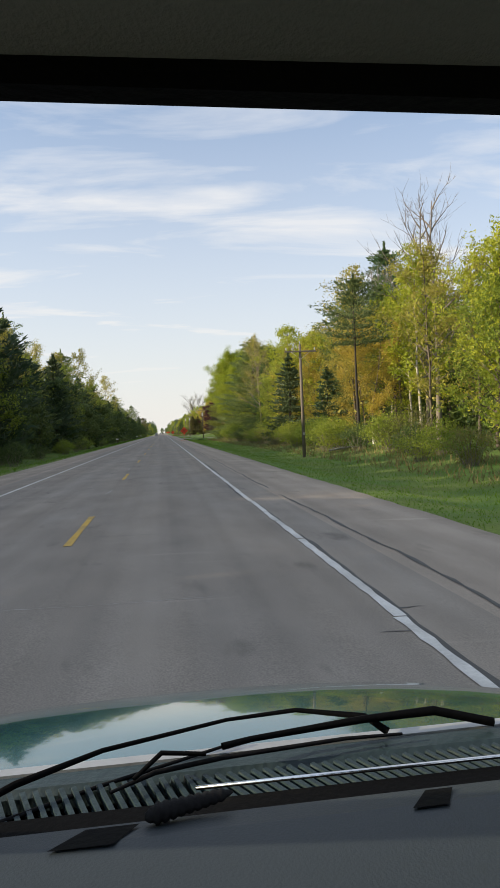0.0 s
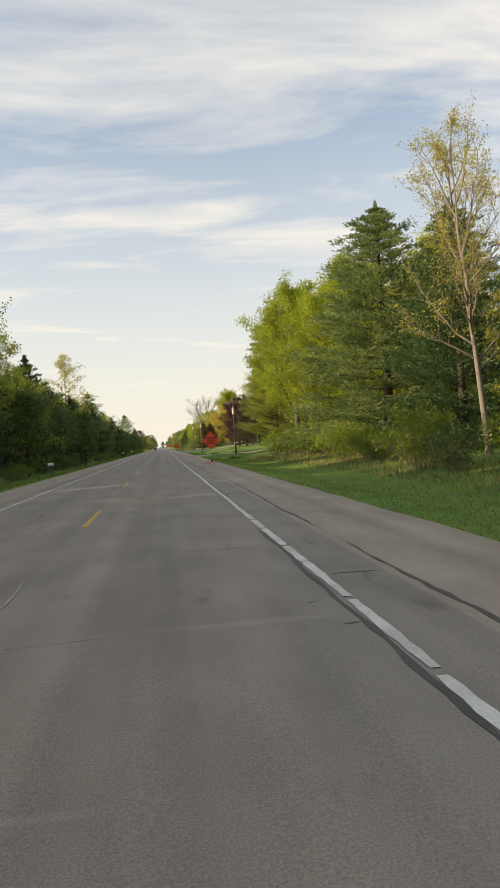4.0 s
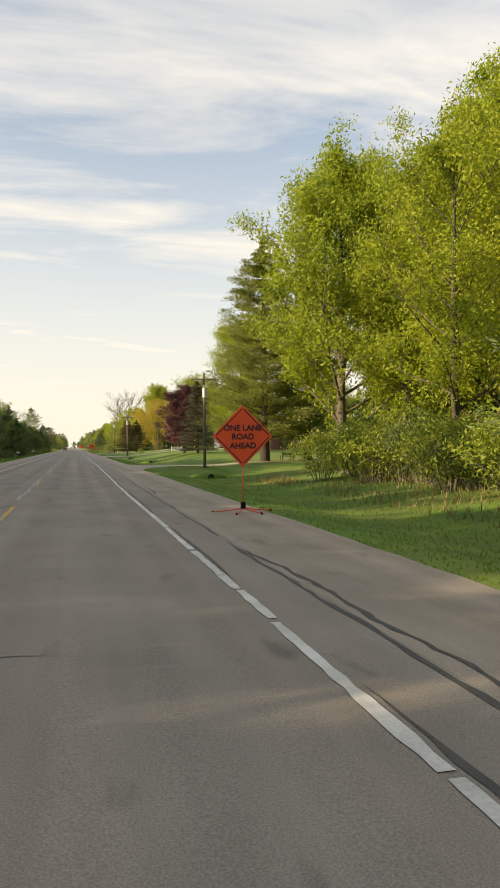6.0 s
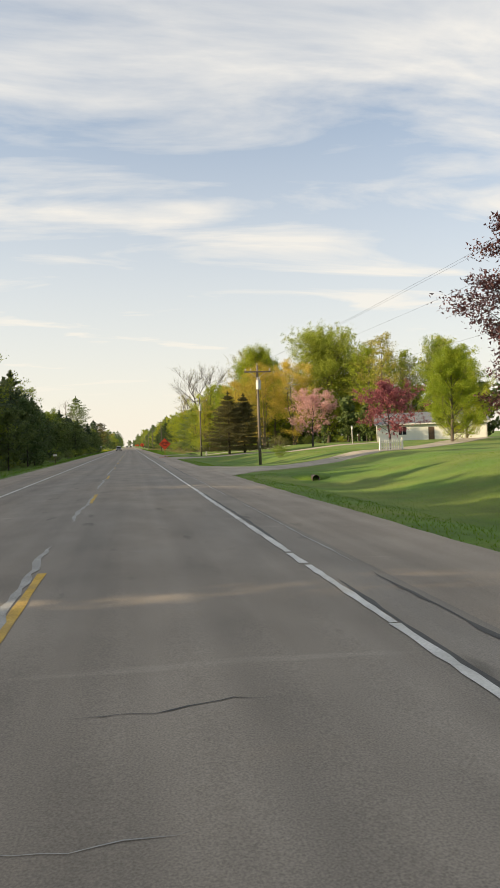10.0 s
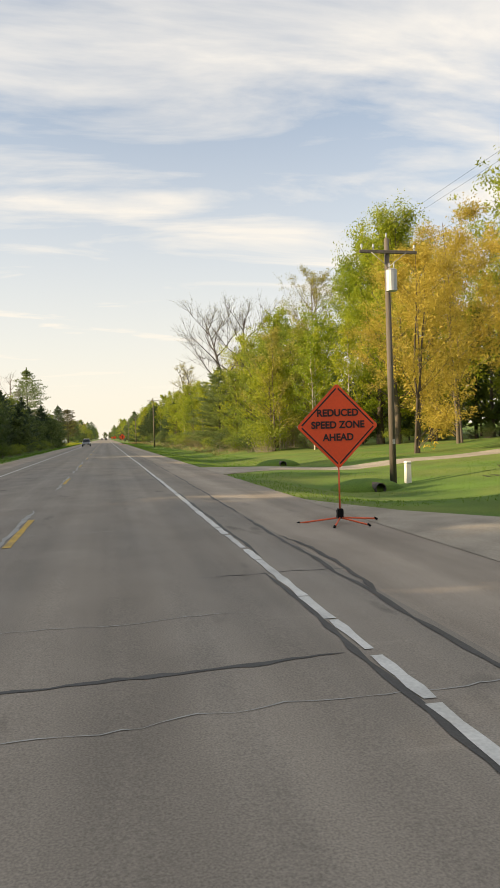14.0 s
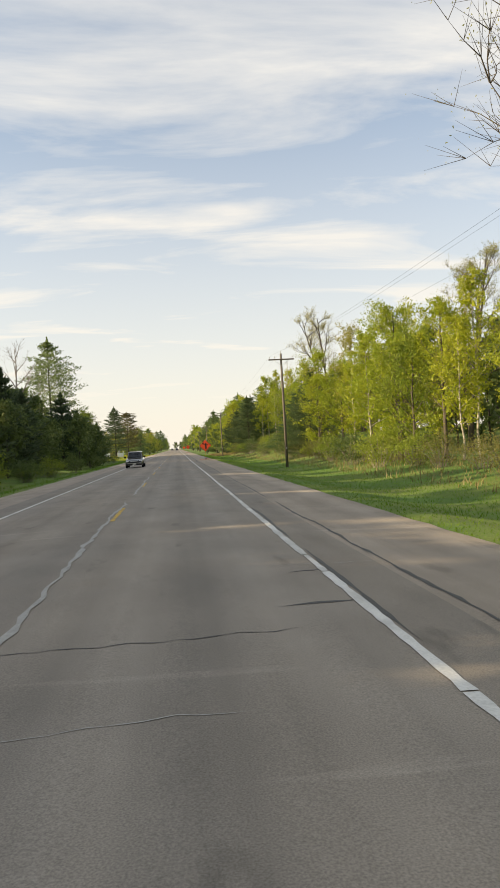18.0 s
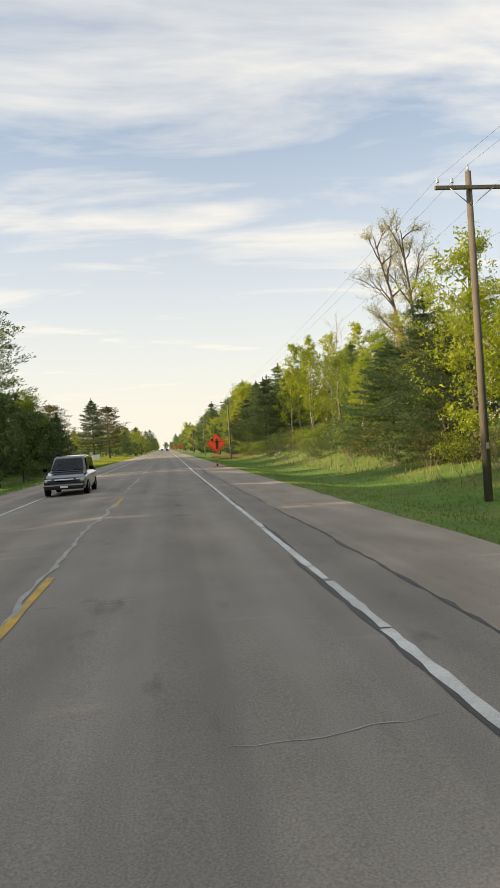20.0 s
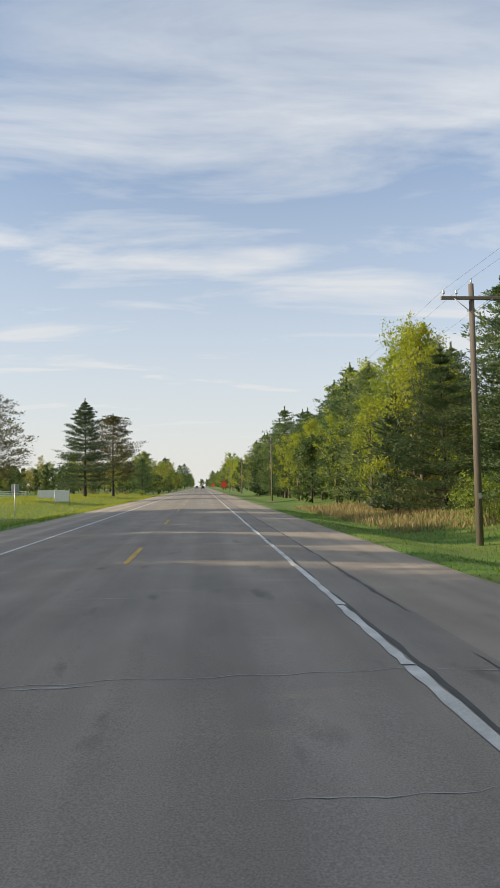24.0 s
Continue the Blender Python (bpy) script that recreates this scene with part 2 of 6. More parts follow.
NEEDLE_DEEP = leafage("deep green pine needles", (0.040, 0.078, 0.034), (0.135, 0.170, 0.062), 0.35)
NEEDLE_DARK = leafage("dark conifer needles", (0.034, 0.064, 0.032), (0.092, 0.122, 0.056), 0.25)
NEEDLE_GREY = leafage("grey spruce needles", (0.085, 0.085, 0.055), (0.15, 0.14, 0.09), 0.2)
POLE_WOOD = material("weathered pole wood", (0.150, 0.126, 0.104), 0.9, 0.3, 2, 30, 0.5, per_object=0.15, stretch=(1, 1, 0.1))
STEEL = material("dull grey steel", (0.42, 0.43, 0.44), 0.5, 0.12, 3, 30, metal=0.6)
IRON = material("dark rusty iron", (0.06, 0.05, 0.045), 0.8, 0.3, 5, 40, 0.3)
ORANGE = material("orange sign fabric", (0.86, 0.085, 0.018), 0.5, 0.08, 2, 20)
ORANGE_PAINT = material("orange painted metal", (0.78, 0.13, 0.05), 0.5, 0.15, 6, 40)
BLACK = material("black print", (0.012, 0.011, 0.011), 0.6, 0.2, 5, 40)
RUBBER = material("black rubber", (0.010, 0.010, 0.011), 0.6, 0.25, 6, 60, 0.2)
WHITE_SIDING = material("white house siding", (0.74, 0.72, 0.68), 0.7, 0.1, 0.8, 12, per_object=0.05)
ROOFING = material("grey shingles", (0.14, 0.15, 0.17), 0.9, 0.25, 2, 20, 0.4)
BROWN_ROOF = material("brown shingles", (0.16, 0.10, 0.08), 0.9, 0.25, 2, 20, 0.4)
BRICK = material("red brick", (0.19, 0.075, 0.055), 0.9, 0.25, 2, 14, 0.4)
DARK_GLASS = material("dark window glass", (0.02, 0.025, 0.03), 0.08, 0.1, 2, 10)
WOOD_BROWN = material("brown stained wood", (0.10, 0.062, 0.040), 0.85, 0.3, 3, 30, 0.3)


# ---------------------------------------------------------------- mesh helpers
def mesh_object(name, verts, faces, mat, parent=None, label="", smooth=False):
    me = bpy.data.meshes.new(name)
    me.from_pydata(verts, [], faces)
    me.materials.append(mat)
    if smooth:
        me.polygons.foreach_set("use_smooth", [True] * len(me.polygons))
    ob = new(name, me)
    ob.parent = parent
    if label:
        tagged(ob, label)
    return ob


def part(name, bm, mat, parent, label="", smooth=False):
    me = bpy.data.meshes.new(name)
    bm.to_mesh(me)
    bm.free()
    me.materials.append(mat)
    if smooth:
        me.polygons.foreach_set("use_smooth", [True] * len(me.polygons))
    ob = new(name, me)
    ob.parent = parent
    if label:
        tagged(ob, label)
    return ob


def thing(name, label, category, group="", at=None, kind=""):
    ob = tagged(new(name), label, category, group, kind)
    ob.empty_display_size = 0.3
    if at is not None:
        ob.matrix_basis = at
    return ob


def box(bm, x0, x1, y0, y1, z0, z1, bevel=0.0, m=None):
    r = bmesh.ops.create_cube(bm, size=1)
    vs = r["verts"]
    bmesh.ops.transform(bm, matrix=Matrix.LocRotScale(((x0 + x1) / 2, (y0 + y1) / 2, (z0 + z1) / 2), None,
                                                      (x1 - x0, y1 - y0, z1 - z0)), verts=vs)
    if bevel:
        r = bmesh.ops.bevel(bm, geom=list({e for v in vs for e in v.link_edges}), offset=bevel, segments=1, affect="EDGES")
        vs = r["verts"]
    if m is not None:
        bmesh.ops.transform(bm, matrix=m, verts=vs)
    return bm


def rod(bm, a, b, r0, r1=None, n=8):
    """A tapered rod between two points."""
    a, b = Vector(a), Vector(b)
    d = b - a
    q = d.to_track_quat("Z", "Y").to_matrix().to_4x4()
    bmesh.ops.create_cone(bm, cap_ends=True, segments=n, radius1=r0, radius2=r0 if r1 is None else r1, depth=d.length,
                          matrix=Matrix.Translation((a + b) / 2) @ q)
    return bm


def boxed(name, dims, mat, parent, label="", bevel=0.0, m=None):
    return part(name, box(bmesh.new(), *dims, bevel=bevel, m=m), mat, parent, label)


def rodded(name, a, b, r0, mat, parent, label="", r1=None, n=8):
    return part(name, rod(bmesh.new(), a, b, r0, r1, n), mat, parent, label, smooth=True)


class Soup:
    """Collects tubes and leaves quickly."""

    def __init__(self):
        self.v, self.f, self.n = [], [], 0

    def put(self, verts, faces):
        self.v.append(np.asarray(verts, float))
        self.f.extend([[i + self.n for i in q] for q in faces])
        self.n += len(verts)

    def tube(self, pts, radii, sides=5):
        pts = [Vector(p) for p in pts]
        ring = []
        for i, p in enumerate(pts):
            d = (pts[min(i + 1, len(pts) - 1)] - pts[max(i - 1, 0)]).normalized()
            u = d.orthogonal().normalized()
            w = d.cross(u)
            ring += [tuple(p + radii[i] * (math.cos(k * 2 * math.pi / sides) * u + math.sin(k * 2 * math.pi / sides) * w))
                     for k in range(sides)]
        fs = [(i * sides + k, i * sides + (k + 1) % sides, (i + 1) * sides + (k + 1) % sides, (i + 1) * sides + k)
              for i in range(len(pts) - 1) for k in range(sides)]
        self.put(ring, fs)

    def leaves(self, centres, size, rng, long=1.0, droop=0.0, axis=None):
        """Three-cornered leaf sprays with a random turn."""
        c = np.asarray(centres, float)
        k = len(c)
        if not k:
            return
        a = rng.normal(size=(k, 3)) if axis is None else np.asarray(axis, float) + rng.normal(size=(k, 3)) * 0.25
        a[:, 2] -= droop
        a /= np.linalg.norm(a, axis=1)[:, None]
        b = np.cross(a, rng.normal(size=(k, 3)))
        b /= np.linalg.norm(b, axis=1)[:, None] + 1e-9
        s = (size * rng.uniform(0.6, 1.35, k))[:, None]
        v = np.stack([c - a * s * long, c + b * s * 0.62 - a * s * long * 0.1, c + a * s * long - b * s * 0.35], 1).reshape(-1, 3)
        self.v.append(v)
        self.f.extend([[self.n + 3 * i, self.n + 3 * i + 1, self.n + 3 * i + 2] for i in range(k)])
        self.n += 3 * k

    def object(self, name, mat, parent=None, label="", smooth=False):
        return mesh_object(name, np.concatenate(self.v).tolist(), self.f, mat, parent, label, smooth)


# ---------------------------------------------------------------- ground and road
def smooth_step(a, b, x):
    t = min(1.0, max(0.0, (x - a) / (b - a)))
    return t * t * (3 - 2 * t)


def road_z(x):
    x = abs(x)
    return -0.02 * x if x < 3.66 else -0.0732 - 0.04 * (x - 3.66)


EDGE_R, EDGE_L = 7.0, -7.2


DRIVES = ((189.5, 201.5, 17.0), (258.0, 273.0, 30.0), (306.0, 320.0, 22.0), (336.5, 343.5, 16.0))


def ground_z(x, y):
    if EDGE_L <= x <= EDGE_R:
        return road_z(x) - 0.06
    d = x - EDGE_R if x > 0 else EDGE_L - x
    z = -0.23 - 0.42 * smooth_step(0.2, 3.6, d) + 0.62 * smooth_step(4.0, 13.0, d)
    if x > 0:
        z += 2.4 * smooth_step(6, 20, d) * smooth_step(455, 490, y) * (1 - smooth_step(535, 570, y))
        z += 0.35 * smooth_step(12, 40, d)
        z += 0.75 * smooth_step(13, 26, d) * smooth_step(283, 305, y) * (1 - smooth_step(345, 375, y))
        z += 0.65 * smooth_step(5, 14, d) * smooth_step(205, 228, y) * (1 - smooth_step(285, 310, y))
        for y0, y1, reach in DRIVES:
            k = smooth_step(y0 - 5, y0 - 0.3, y) * (1 - smooth_step(y1 + 0.3, y1 + 5, y)) * (1 - smooth_step(reach - 6, reach, x))
            if k:
                flat = -0.22 + 0.55 * smooth_step(4.0, 14.0, d)
                z += (max(z, flat) - z) * k
    return z + 0.05 * noise.noise((x * 0.22, y * 0.22, 0)) * min(1.0, d)


def build_ground():
    xs = [-2500, -700, -250, -120, -80, -60, -45, -36, -30, -26, -23, -20.5, -18, -16, -14, -12.5, -11, -10, -9, -8.2, -7.6, EDGE_L,
          -5.4, -3.66, -1.8, 0, 1.8, 3.66, 5.3, EDGE_R, 7.4, 8.0, 8.8, 9.6, 10.4, 11.2, 12, 13, 14.5, 16, 18, 20.5, 23, 26, 30, 36, 45,
          60, 80, 120, 250, 700, 2500]
    ys = [-2500, -600, -150] + list(np.arange(-60, 700, 2.0)) + [720, 760, 820, 900, 1000, 1200, 1600, 2500]
    v = [(x, y, ground_z(x, y)) for y in ys for x in xs]
    w = len(xs)
    f = [(j * w + i, j * w + i + 1, (j + 1) * w + i + 1, (j + 1) * w + i) for j in range(len(ys) - 1) for i in range(w - 1)]
    tagged(mesh_object("ground", v, f, LAWN, smooth=True), "green grass verge and lawn beside the road", "ground", kind="structure")


def strip(name, xs, y0, y1, step, mat, lift=0.0, rough_edge=0.0, parent=None, label="", kind="", seed=0):
    """A strip along the road over the given x, following its camber."""
    rng = random.Random(seed)
    v, f = [], []
    n = max(1, round((y1 - y0) / step))
    for j in range(n + 1):
        y = y0 + (y1 - y0) * j / n
        for i, x in enumerate(xs):
            q = x + (rng.uniform(-1, 1) * rough_edge if abs(x) > 6.5 else 0)
            v.append((q, y, road_z(q) + lift))
    w = len(xs)
    f = [(j * w + i, j * w + i + 1, (j + 1) * w + i + 1, (j + 1) * w + i) for j in range(n) for i in range(w - 1)]
    ob = mesh_object(name, v, f, mat, parent)
    return tagged(ob, label, "road" if kind else "", kind=kind)


build_ground()
ROAD0, ROAD1 = -60, 1690
road = strip("road", [-4.85, -3.66, -1.9, 0, 1.9, 3.66, 4.55], ROAD0, ROAD1, 20, ASPHALT, 0.0, label="worn grey asphalt road with sealed cracks", kind="structure")
strip("shoulder_right", [4.55, 5.8, EDGE_R], ROAD0, ROAD1, 1.0, SHOULDER, 0.0, 0.05, label="paved brownish road shoulder", kind="structure", seed=3)
strip("shoulder_left", [EDGE_L, -5.8, -4.85], ROAD0, ROAD1, 1.0, SHOULDER, 0.0, 0.05, label="paved brownish road shoulder", kind="structure", seed=4)


def ribbon(name, path, width, mat, parent, lift, seed=0, wobble=0.0):
    """A flat ribbon that follows a path of x, y on the road."""
    rng = random.Random(seed)
    v = []
    for i, (x, y) in enumerate(path):
        a, b = path[max(0, i - 1)], path[min(len(path) - 1, i + 1)]
        d = Vector((b[0] - a[0], b[1] - a[1])).normalized()
        w = width * (1 + rng.uniform(-wobble, wobble)) / 2
        if wobble >= 0.5:
            w *= min(1.0, (i + 0.2) / 4, (len(path) - 0.8 - i) / 4)
        for s in (-1, 1):
            px, py = x - d.y * w * s, y + d.x * w * s
            v.append((px, py, road_z(px) + lift))
    f = [(2 * i, 2 * i + 1, 2 * i + 3, 2 * i + 2) for i in range(len(path) - 1)]
    return mesh_object(name, v, f, mat, parent)


def edge_path(x, y0, y1, rng, wander, step=0.32):
    p, off = [], 0.0
    n = int((y1 - y0) / step)
    for i in range(n + 1):
        off = 0.85 * off + rng.uniform(-1, 1) * wander
        p.append((x + off, y0 + (y1 - y0) * i / n))
    return p


rng = random.Random(5)
# where the edge line and the joint of the shoulder wander: y, x
LINE = ((0, 3.67), (92, 3.68), (114, 3.67), (136, 3.62), (159, 3.56), (181, 3.68), (202, 3.73), (224, 3.65), (262, 3.66), (288, 3.73), (309, 3.61), (331, 3.67), (352, 3.70),
        (374, 3.63), (395, 3.65), (458, 3.59), (479, 3.53), (500, 3.59), (530, 3.62), (700, 3.66))
JOINT = ((0, 4.78), (28, 4.67), (94, 4.70), (117, 4.78), (137, 4.47), (160, 4.42), (182, 4.74), (205, 4.66), (226, 4.40), (291, 4.52), (310, 4.38), (334, 4.66), (378, 4.66),
         (400, 4.72), (460, 4.51), (478, 4.15), (484, 4.32), (528, 4.50), (700, 4.55))


def course(table, y):
    return float(np.interp(y, [a for a, _ in table], [b for _, b in table]))


def along(table, y0, y1, wander, shift=0.0):
    """A crooked path that keeps to the course of a table."""
    p = edge_path(0.0, y0, y1, rng, wander)
    return [(course(table, y) + shift + x, y) for x, y in p]


# edge lines with worn breaks, laid in lengths
for side in ("right", "left"):
    y = -20.0
    while y < 1200:
        length = rng.choice((0.9, 1.4, 2.2, 3.2, 4.6)) if y < 640 and side == "right" else 30
        ys = list(np.arange(y, y + length, 0.22 if side == "right" and y < 640 else 4)) + [y + length]
        shift = rng.uniform(-0.015, 0.015)
        p = [(course(LINE, yy) + shift if side == "right" else -3.66, yy) for yy in ys]
        ribbon("edge_line", p, 0.118 * rng.uniform(0.88, 1.06), WHITE_PAINT, road, 0.008, seed=int(y), wobble=0.26 if side == "right" else 0.05)
        y += length + rng.choice((0.03, 0.05, 0.08, 0.16))
# yellow centre dashes
for k in range(-2, 70):
    y = 10.96 + 15.24 * k
    ribbon("centre_dash", [(0, y + d) for d in (0, 0.6, 1.2, 1.8, 2.4, 3.1, 3.81)], 0.115, YELLOW_PAINT, road, 0.008, seed=k, wobble=0.22)
# tar beside the edge line
y = -10.0
while y < 640:
    length = rng.uniform(3, 16)
    ribbon("tar_seal", along(LINE, y, y + length, 0.016, rng.choice((0.095, 0.10, 0.085, -0.09))), 0.062, TAR, road, 0.006, seed=int(y), wobble=0.5)
    y += length + rng.uniform(0.3, 5)
# tar and filler in the joint of the shoulder, in places two strands that part and meet
y = -10.0
while y < 640:
    length = rng.uniform(8, 30)
    pale = 184 < y < 300 and rng.random() < 0.6
    ribbon("joint_filler" if pale else "tar_seal", along(JOINT, y, y + length, 0.026), 0.038 if pale else 0.060, PALE_SEAL if pale else TAR, road, 0.006, seed=int(y), wobble=0.6)
    y += length + rng.uniform(0.2, 2.5)
for y0, y1, shift, reach in ((133, 143, 0.0, 0.24), (156.5, 162, 0.02, 0.30), (475, 485, 0.0, 0.14), (311, 316, 0.0, 0.16), (352, 357, 0.0, 0.2), (286, 293, 0.0, 0.15)):
    n = int((y1 - y0) / 0.22)
    p, off = [], 0.0
    for i in range(n + 1):
        off = 0.8 * off + rng.uniform(-1, 1) * 0.04
        yy = y0 + (y1 - y0) * i / n
        p.append((course(JOINT, yy) + shift + reach * max(0.0, math.sin(math.pi * i / n)) ** 0.7 + off, yy))
    ribbon("tar_seal", p, 0.072, TAR, road, 0.007, seed=int(y0), wobble=0.5)
ribbon("tar_seal", [(4.12, 116.05), (4.34, 116.2), (4.50, 116.7), (4.47, 117.3), (4.33, 117.9)], 0.06, TAR, road, 0.007, seed=117, wobble=0.5)
ribbon("tar_seal", [(4.46, 116.5), (4.62, 116.2), (4.76, 116.4)], 0.06, TAR, road, 0.0075, seed=118, wobble=0.5)
y = 20.0
while y < 495:
    length = rng.uniform(5, 22) if y > 118 else rng.uniform(1.5, 4)
    ribbon("joint_filler", edge_path(-0.10, y, y + length, rng, 0.05), 0.085 if y > 118 else 0.05, PALE_SEAL, road, 0.009, seed=int(y), wobble=0.6)
    y += length + (rng.uniform(1, 7) if y > 118 else rng.uniform(6, 16))


def crack(x0, x1, y, dark, width, wild=0.045):
    n = int((x1 - x0) / 0.12) + 3
    off, p = 0.0, []
    for i in range(n):
        off = 0.9 * off + rng.uniform(-1, 1) * wild
        p.append((x0 + (x1 - x0) * i / (n - 1), y + off + 0.010 * i))
    ribbon("tar_seal" if dark else "pale_crack", p, width, TAR if dark else PALE_SEAL, road, 0.005, seed=int(y * 7), wobble=0.6)


# the cracks across the lane that show plainly, dark ones first
for x0, x1, y in ((3.64, 4.05, 6.3), (3.33, 3.67, 5.6), (3.2, 3.4, 93.9), (3.33, 3.62, 93.0), (3.75, 4.54, 95.3), (3.0, 4.2, 116.0), (3.13, 4.65, 203.5), (0.6, 3.42, 309.25),
                  (2.7, 3.5, 288.05), (3.13, 4.4, 332.9), (3.16, 4.12, 332.4), (2.39, 4.7, 353.5), (2.82, 3.2, 354.7), (3.13, 3.7, 399.1), (2.69, 3.75, 397.2), (3.9, 4.6, 181.4)):
    crack(x0, x1, y, True, 0.058, 0.025)
for x0, x1, y in ((-0.5, 0.15, 36.9), (0.7, 1.8, 30.1), (-2.6, 3.9, 69.1), (-2.9, 1.5, 245.4), (0.0, 0.8, 520.0), (-0.4, 0.7, 524.5)):
    crack(x0, x1, y, False, 0.035, 0.02)
# finer ones everywhere
y = -4.0
while y < 600:
    x0, x1 = rng.choice(((-3.4, 6.2), (-0.2, 3.0), (-3.6, 1.5), (1.9, 3.4), (2.6, 4.9), (-1.5, 2.2), (0.8, 2.2), (4.6, 6.6)))
    dark = rng.random() < 0.25
    crack(x0, x1, y, dark, rng.uniform(0.012, 0.024) if dark else 0.011, 0.04)
    y += rng.uniform(1.2, 7.0)


# ---------------------------------------------------------------- trees
def limb_path(start, way, length, rng, bend=0.25, steps=4, lift=0.1):
    p, d, out = Vector(start), Vector(way).normalized(), [Vector(start)]
    for _ in range(steps):
        d = (d + Vector((rng.uniform(-1, 1), rng.uniform(-1, 1), rng.uniform(-1, 1) + lift)) * bend).normalized()
        p = p + d * (length / steps)
        out.append(p.copy())
    return out


def skeleton_tree(seed, height, spread, bole, limbs, subs, twigs, girth, rise=0.55, fork=1, tips=0.75, bend=0.20):
    """Trunk, limbs and twigs as a Soup, and the twig ends."""
    rng = random.Random(seed)
    s, ends, mids = Soup(), [], []
    for k in range(fork):
        lean = Vector((rng.uniform(-1, 1), rng.uniform(-1, 1), 0)) * (0.02 if fork == 1 else 0.22)
        base = Vector((rng.uniform(-1, 1), rng.uniform(-1, 1), 0)) * (0 if fork == 1 else 0.35)
        n = 7
        trunk = [base + Vector((0, 0, -0.3))]
        for i in range(1, n + 1):
            t = i / n
            trunk.append(base + Vector((lean.x * height * t + rng.uniform(-1, 1) * 0.12, lean.y * height * t + rng.uniform(-1, 1) * 0.12, height * 0.92 * t)))
        g = girth / math.sqrt(fork)
        s.tube(trunk, [g * (1.25 if i == 0 else 1 - 0.86 * i / n) for i in range(n + 1)], 7)
        m = max(3, limbs // fork)
        for j in range(m):
            t = bole + (0.97 - bole) * ((j + rng.random()) / m)
            i = min(n - 1, int(t * n))
            p = trunk[i].lerp(trunk[i + 1], t * n - i)
            az = j * 2.4 + rng.uniform(-0.5, 0.5)
            u = (t - bole) / (1 - bole)
            length = spread * (0.45 + 0.75 * math.sin(math.pi * (0.18 + 0.75 * u))) * rng.uniform(0.7, 1.15)
            length = min(length, spread * 1.1) * (1 - 0.55 * u * u)
            d = Vector((math.cos(az), math.sin(az), rise + 0.9 * u))
            path = limb_path(p, d, length, rng, bend, 4, 0.15)
            mids += [path[1], path[2], path[3]]
            r = g * ((0.50 if twigs > 3 else 0.34) - 0.20 * u)
            s.tube(path, [r, r * 0.75, r * 0.5, r * 0.3, r * 0.12], 5)
            for q in range(subs):
                tt = rng.uniform(0.3, 1.0)
                pi = min(3, int(tt * 4))
                p2 = path[pi].lerp(path[pi + 1], tt * 4 - pi)
                d2 = (path[-1] - path[0]).normalized() + Vector((rng.uniform(-1, 1), rng.uniform(-1, 1), rng.uniform(-0.5, 0.9))) * 0.9
                sub = limb_path(p2, d2, length * rng.uniform(0.28, 0.5), rng, 0.1 + bend, 3, 0.12)
                s.tube([sub[0], sub[1], sub[3]] if twigs < 4 else sub, ([r * 0.32, r * 0.22, r * 0.05] if twigs < 4 else [r * 0.32, r * 0.22, r * 0.13, r * 0.05]), 3)
                ends.append(sub[-1])
                ends.append(sub[2])
                for w in range(twigs):
                    b = sub[rng.randint(1, 3)]
                    d3 = d2.normalized() + Vector((rng.uniform(-1, 1), rng.uniform(-1, 1), rng.uniform(-0.4, 1.0))) * tips
                    tw = limb_path(b, d3, length * rng.uniform(0.12, 0.26), rng, 0.3, 2, 0.1)
                    s.tube([tw[0], tw[2]], [max(0.008, r * 0.12), 0.005], 3)
                    ends.append(tw[-1])
                    ends.append(tw[1])
    return s, ends, mids


def leafy(name, label, seed, height, spread, bole, mat, bark, limbs=16, subs=4, twigs=2, girth=0.2, per=9, size=0.17, puff=0.55,
          rise=0.55, fork=1, fill=7, big=2.0, bend=0.20, category="tree", crown="crown"):
    root = thing(name, label, category)
    s, ends, mids = skeleton_tree(seed, height, spread, bole, limbs, subs, twigs, girth, rise, fork, bend=bend)
    s.object("trunk", bark, root, smooth=True)
    r = np.random.RandomState(seed)
    if per:
        e = np.repeat(np.array([tuple(p) for p in ends]), per, axis=0)
        wide = np.repeat(r.uniform(0.55, 1.5, len(ends)) * puff * 1.12, per)
        q = r.normal(size=e.shape)
        q *= (r.uniform(0, 1, len(e)) ** 0.5 * wide / np.linalg.norm(q, axis=1))[:, None]
        e = e + q * np.array([1.0, 1.0, 0.72])
        leaf = Soup()
        leaf.leaves(e, size, r)
        if fill:
            e = np.repeat(np.array([tuple(p) for p in mids]), fill, axis=0)
            q = r.normal(size=e.shape)
            q *= (r.uniform(0, 1, len(e)) ** 0.4 / np.linalg.norm(q, axis=1))[:, None]
            leaf.leaves(e + q * (0.35 + 0.09 * spread), size * big, r)
        leaf.object(crown, mat, root)
    return root


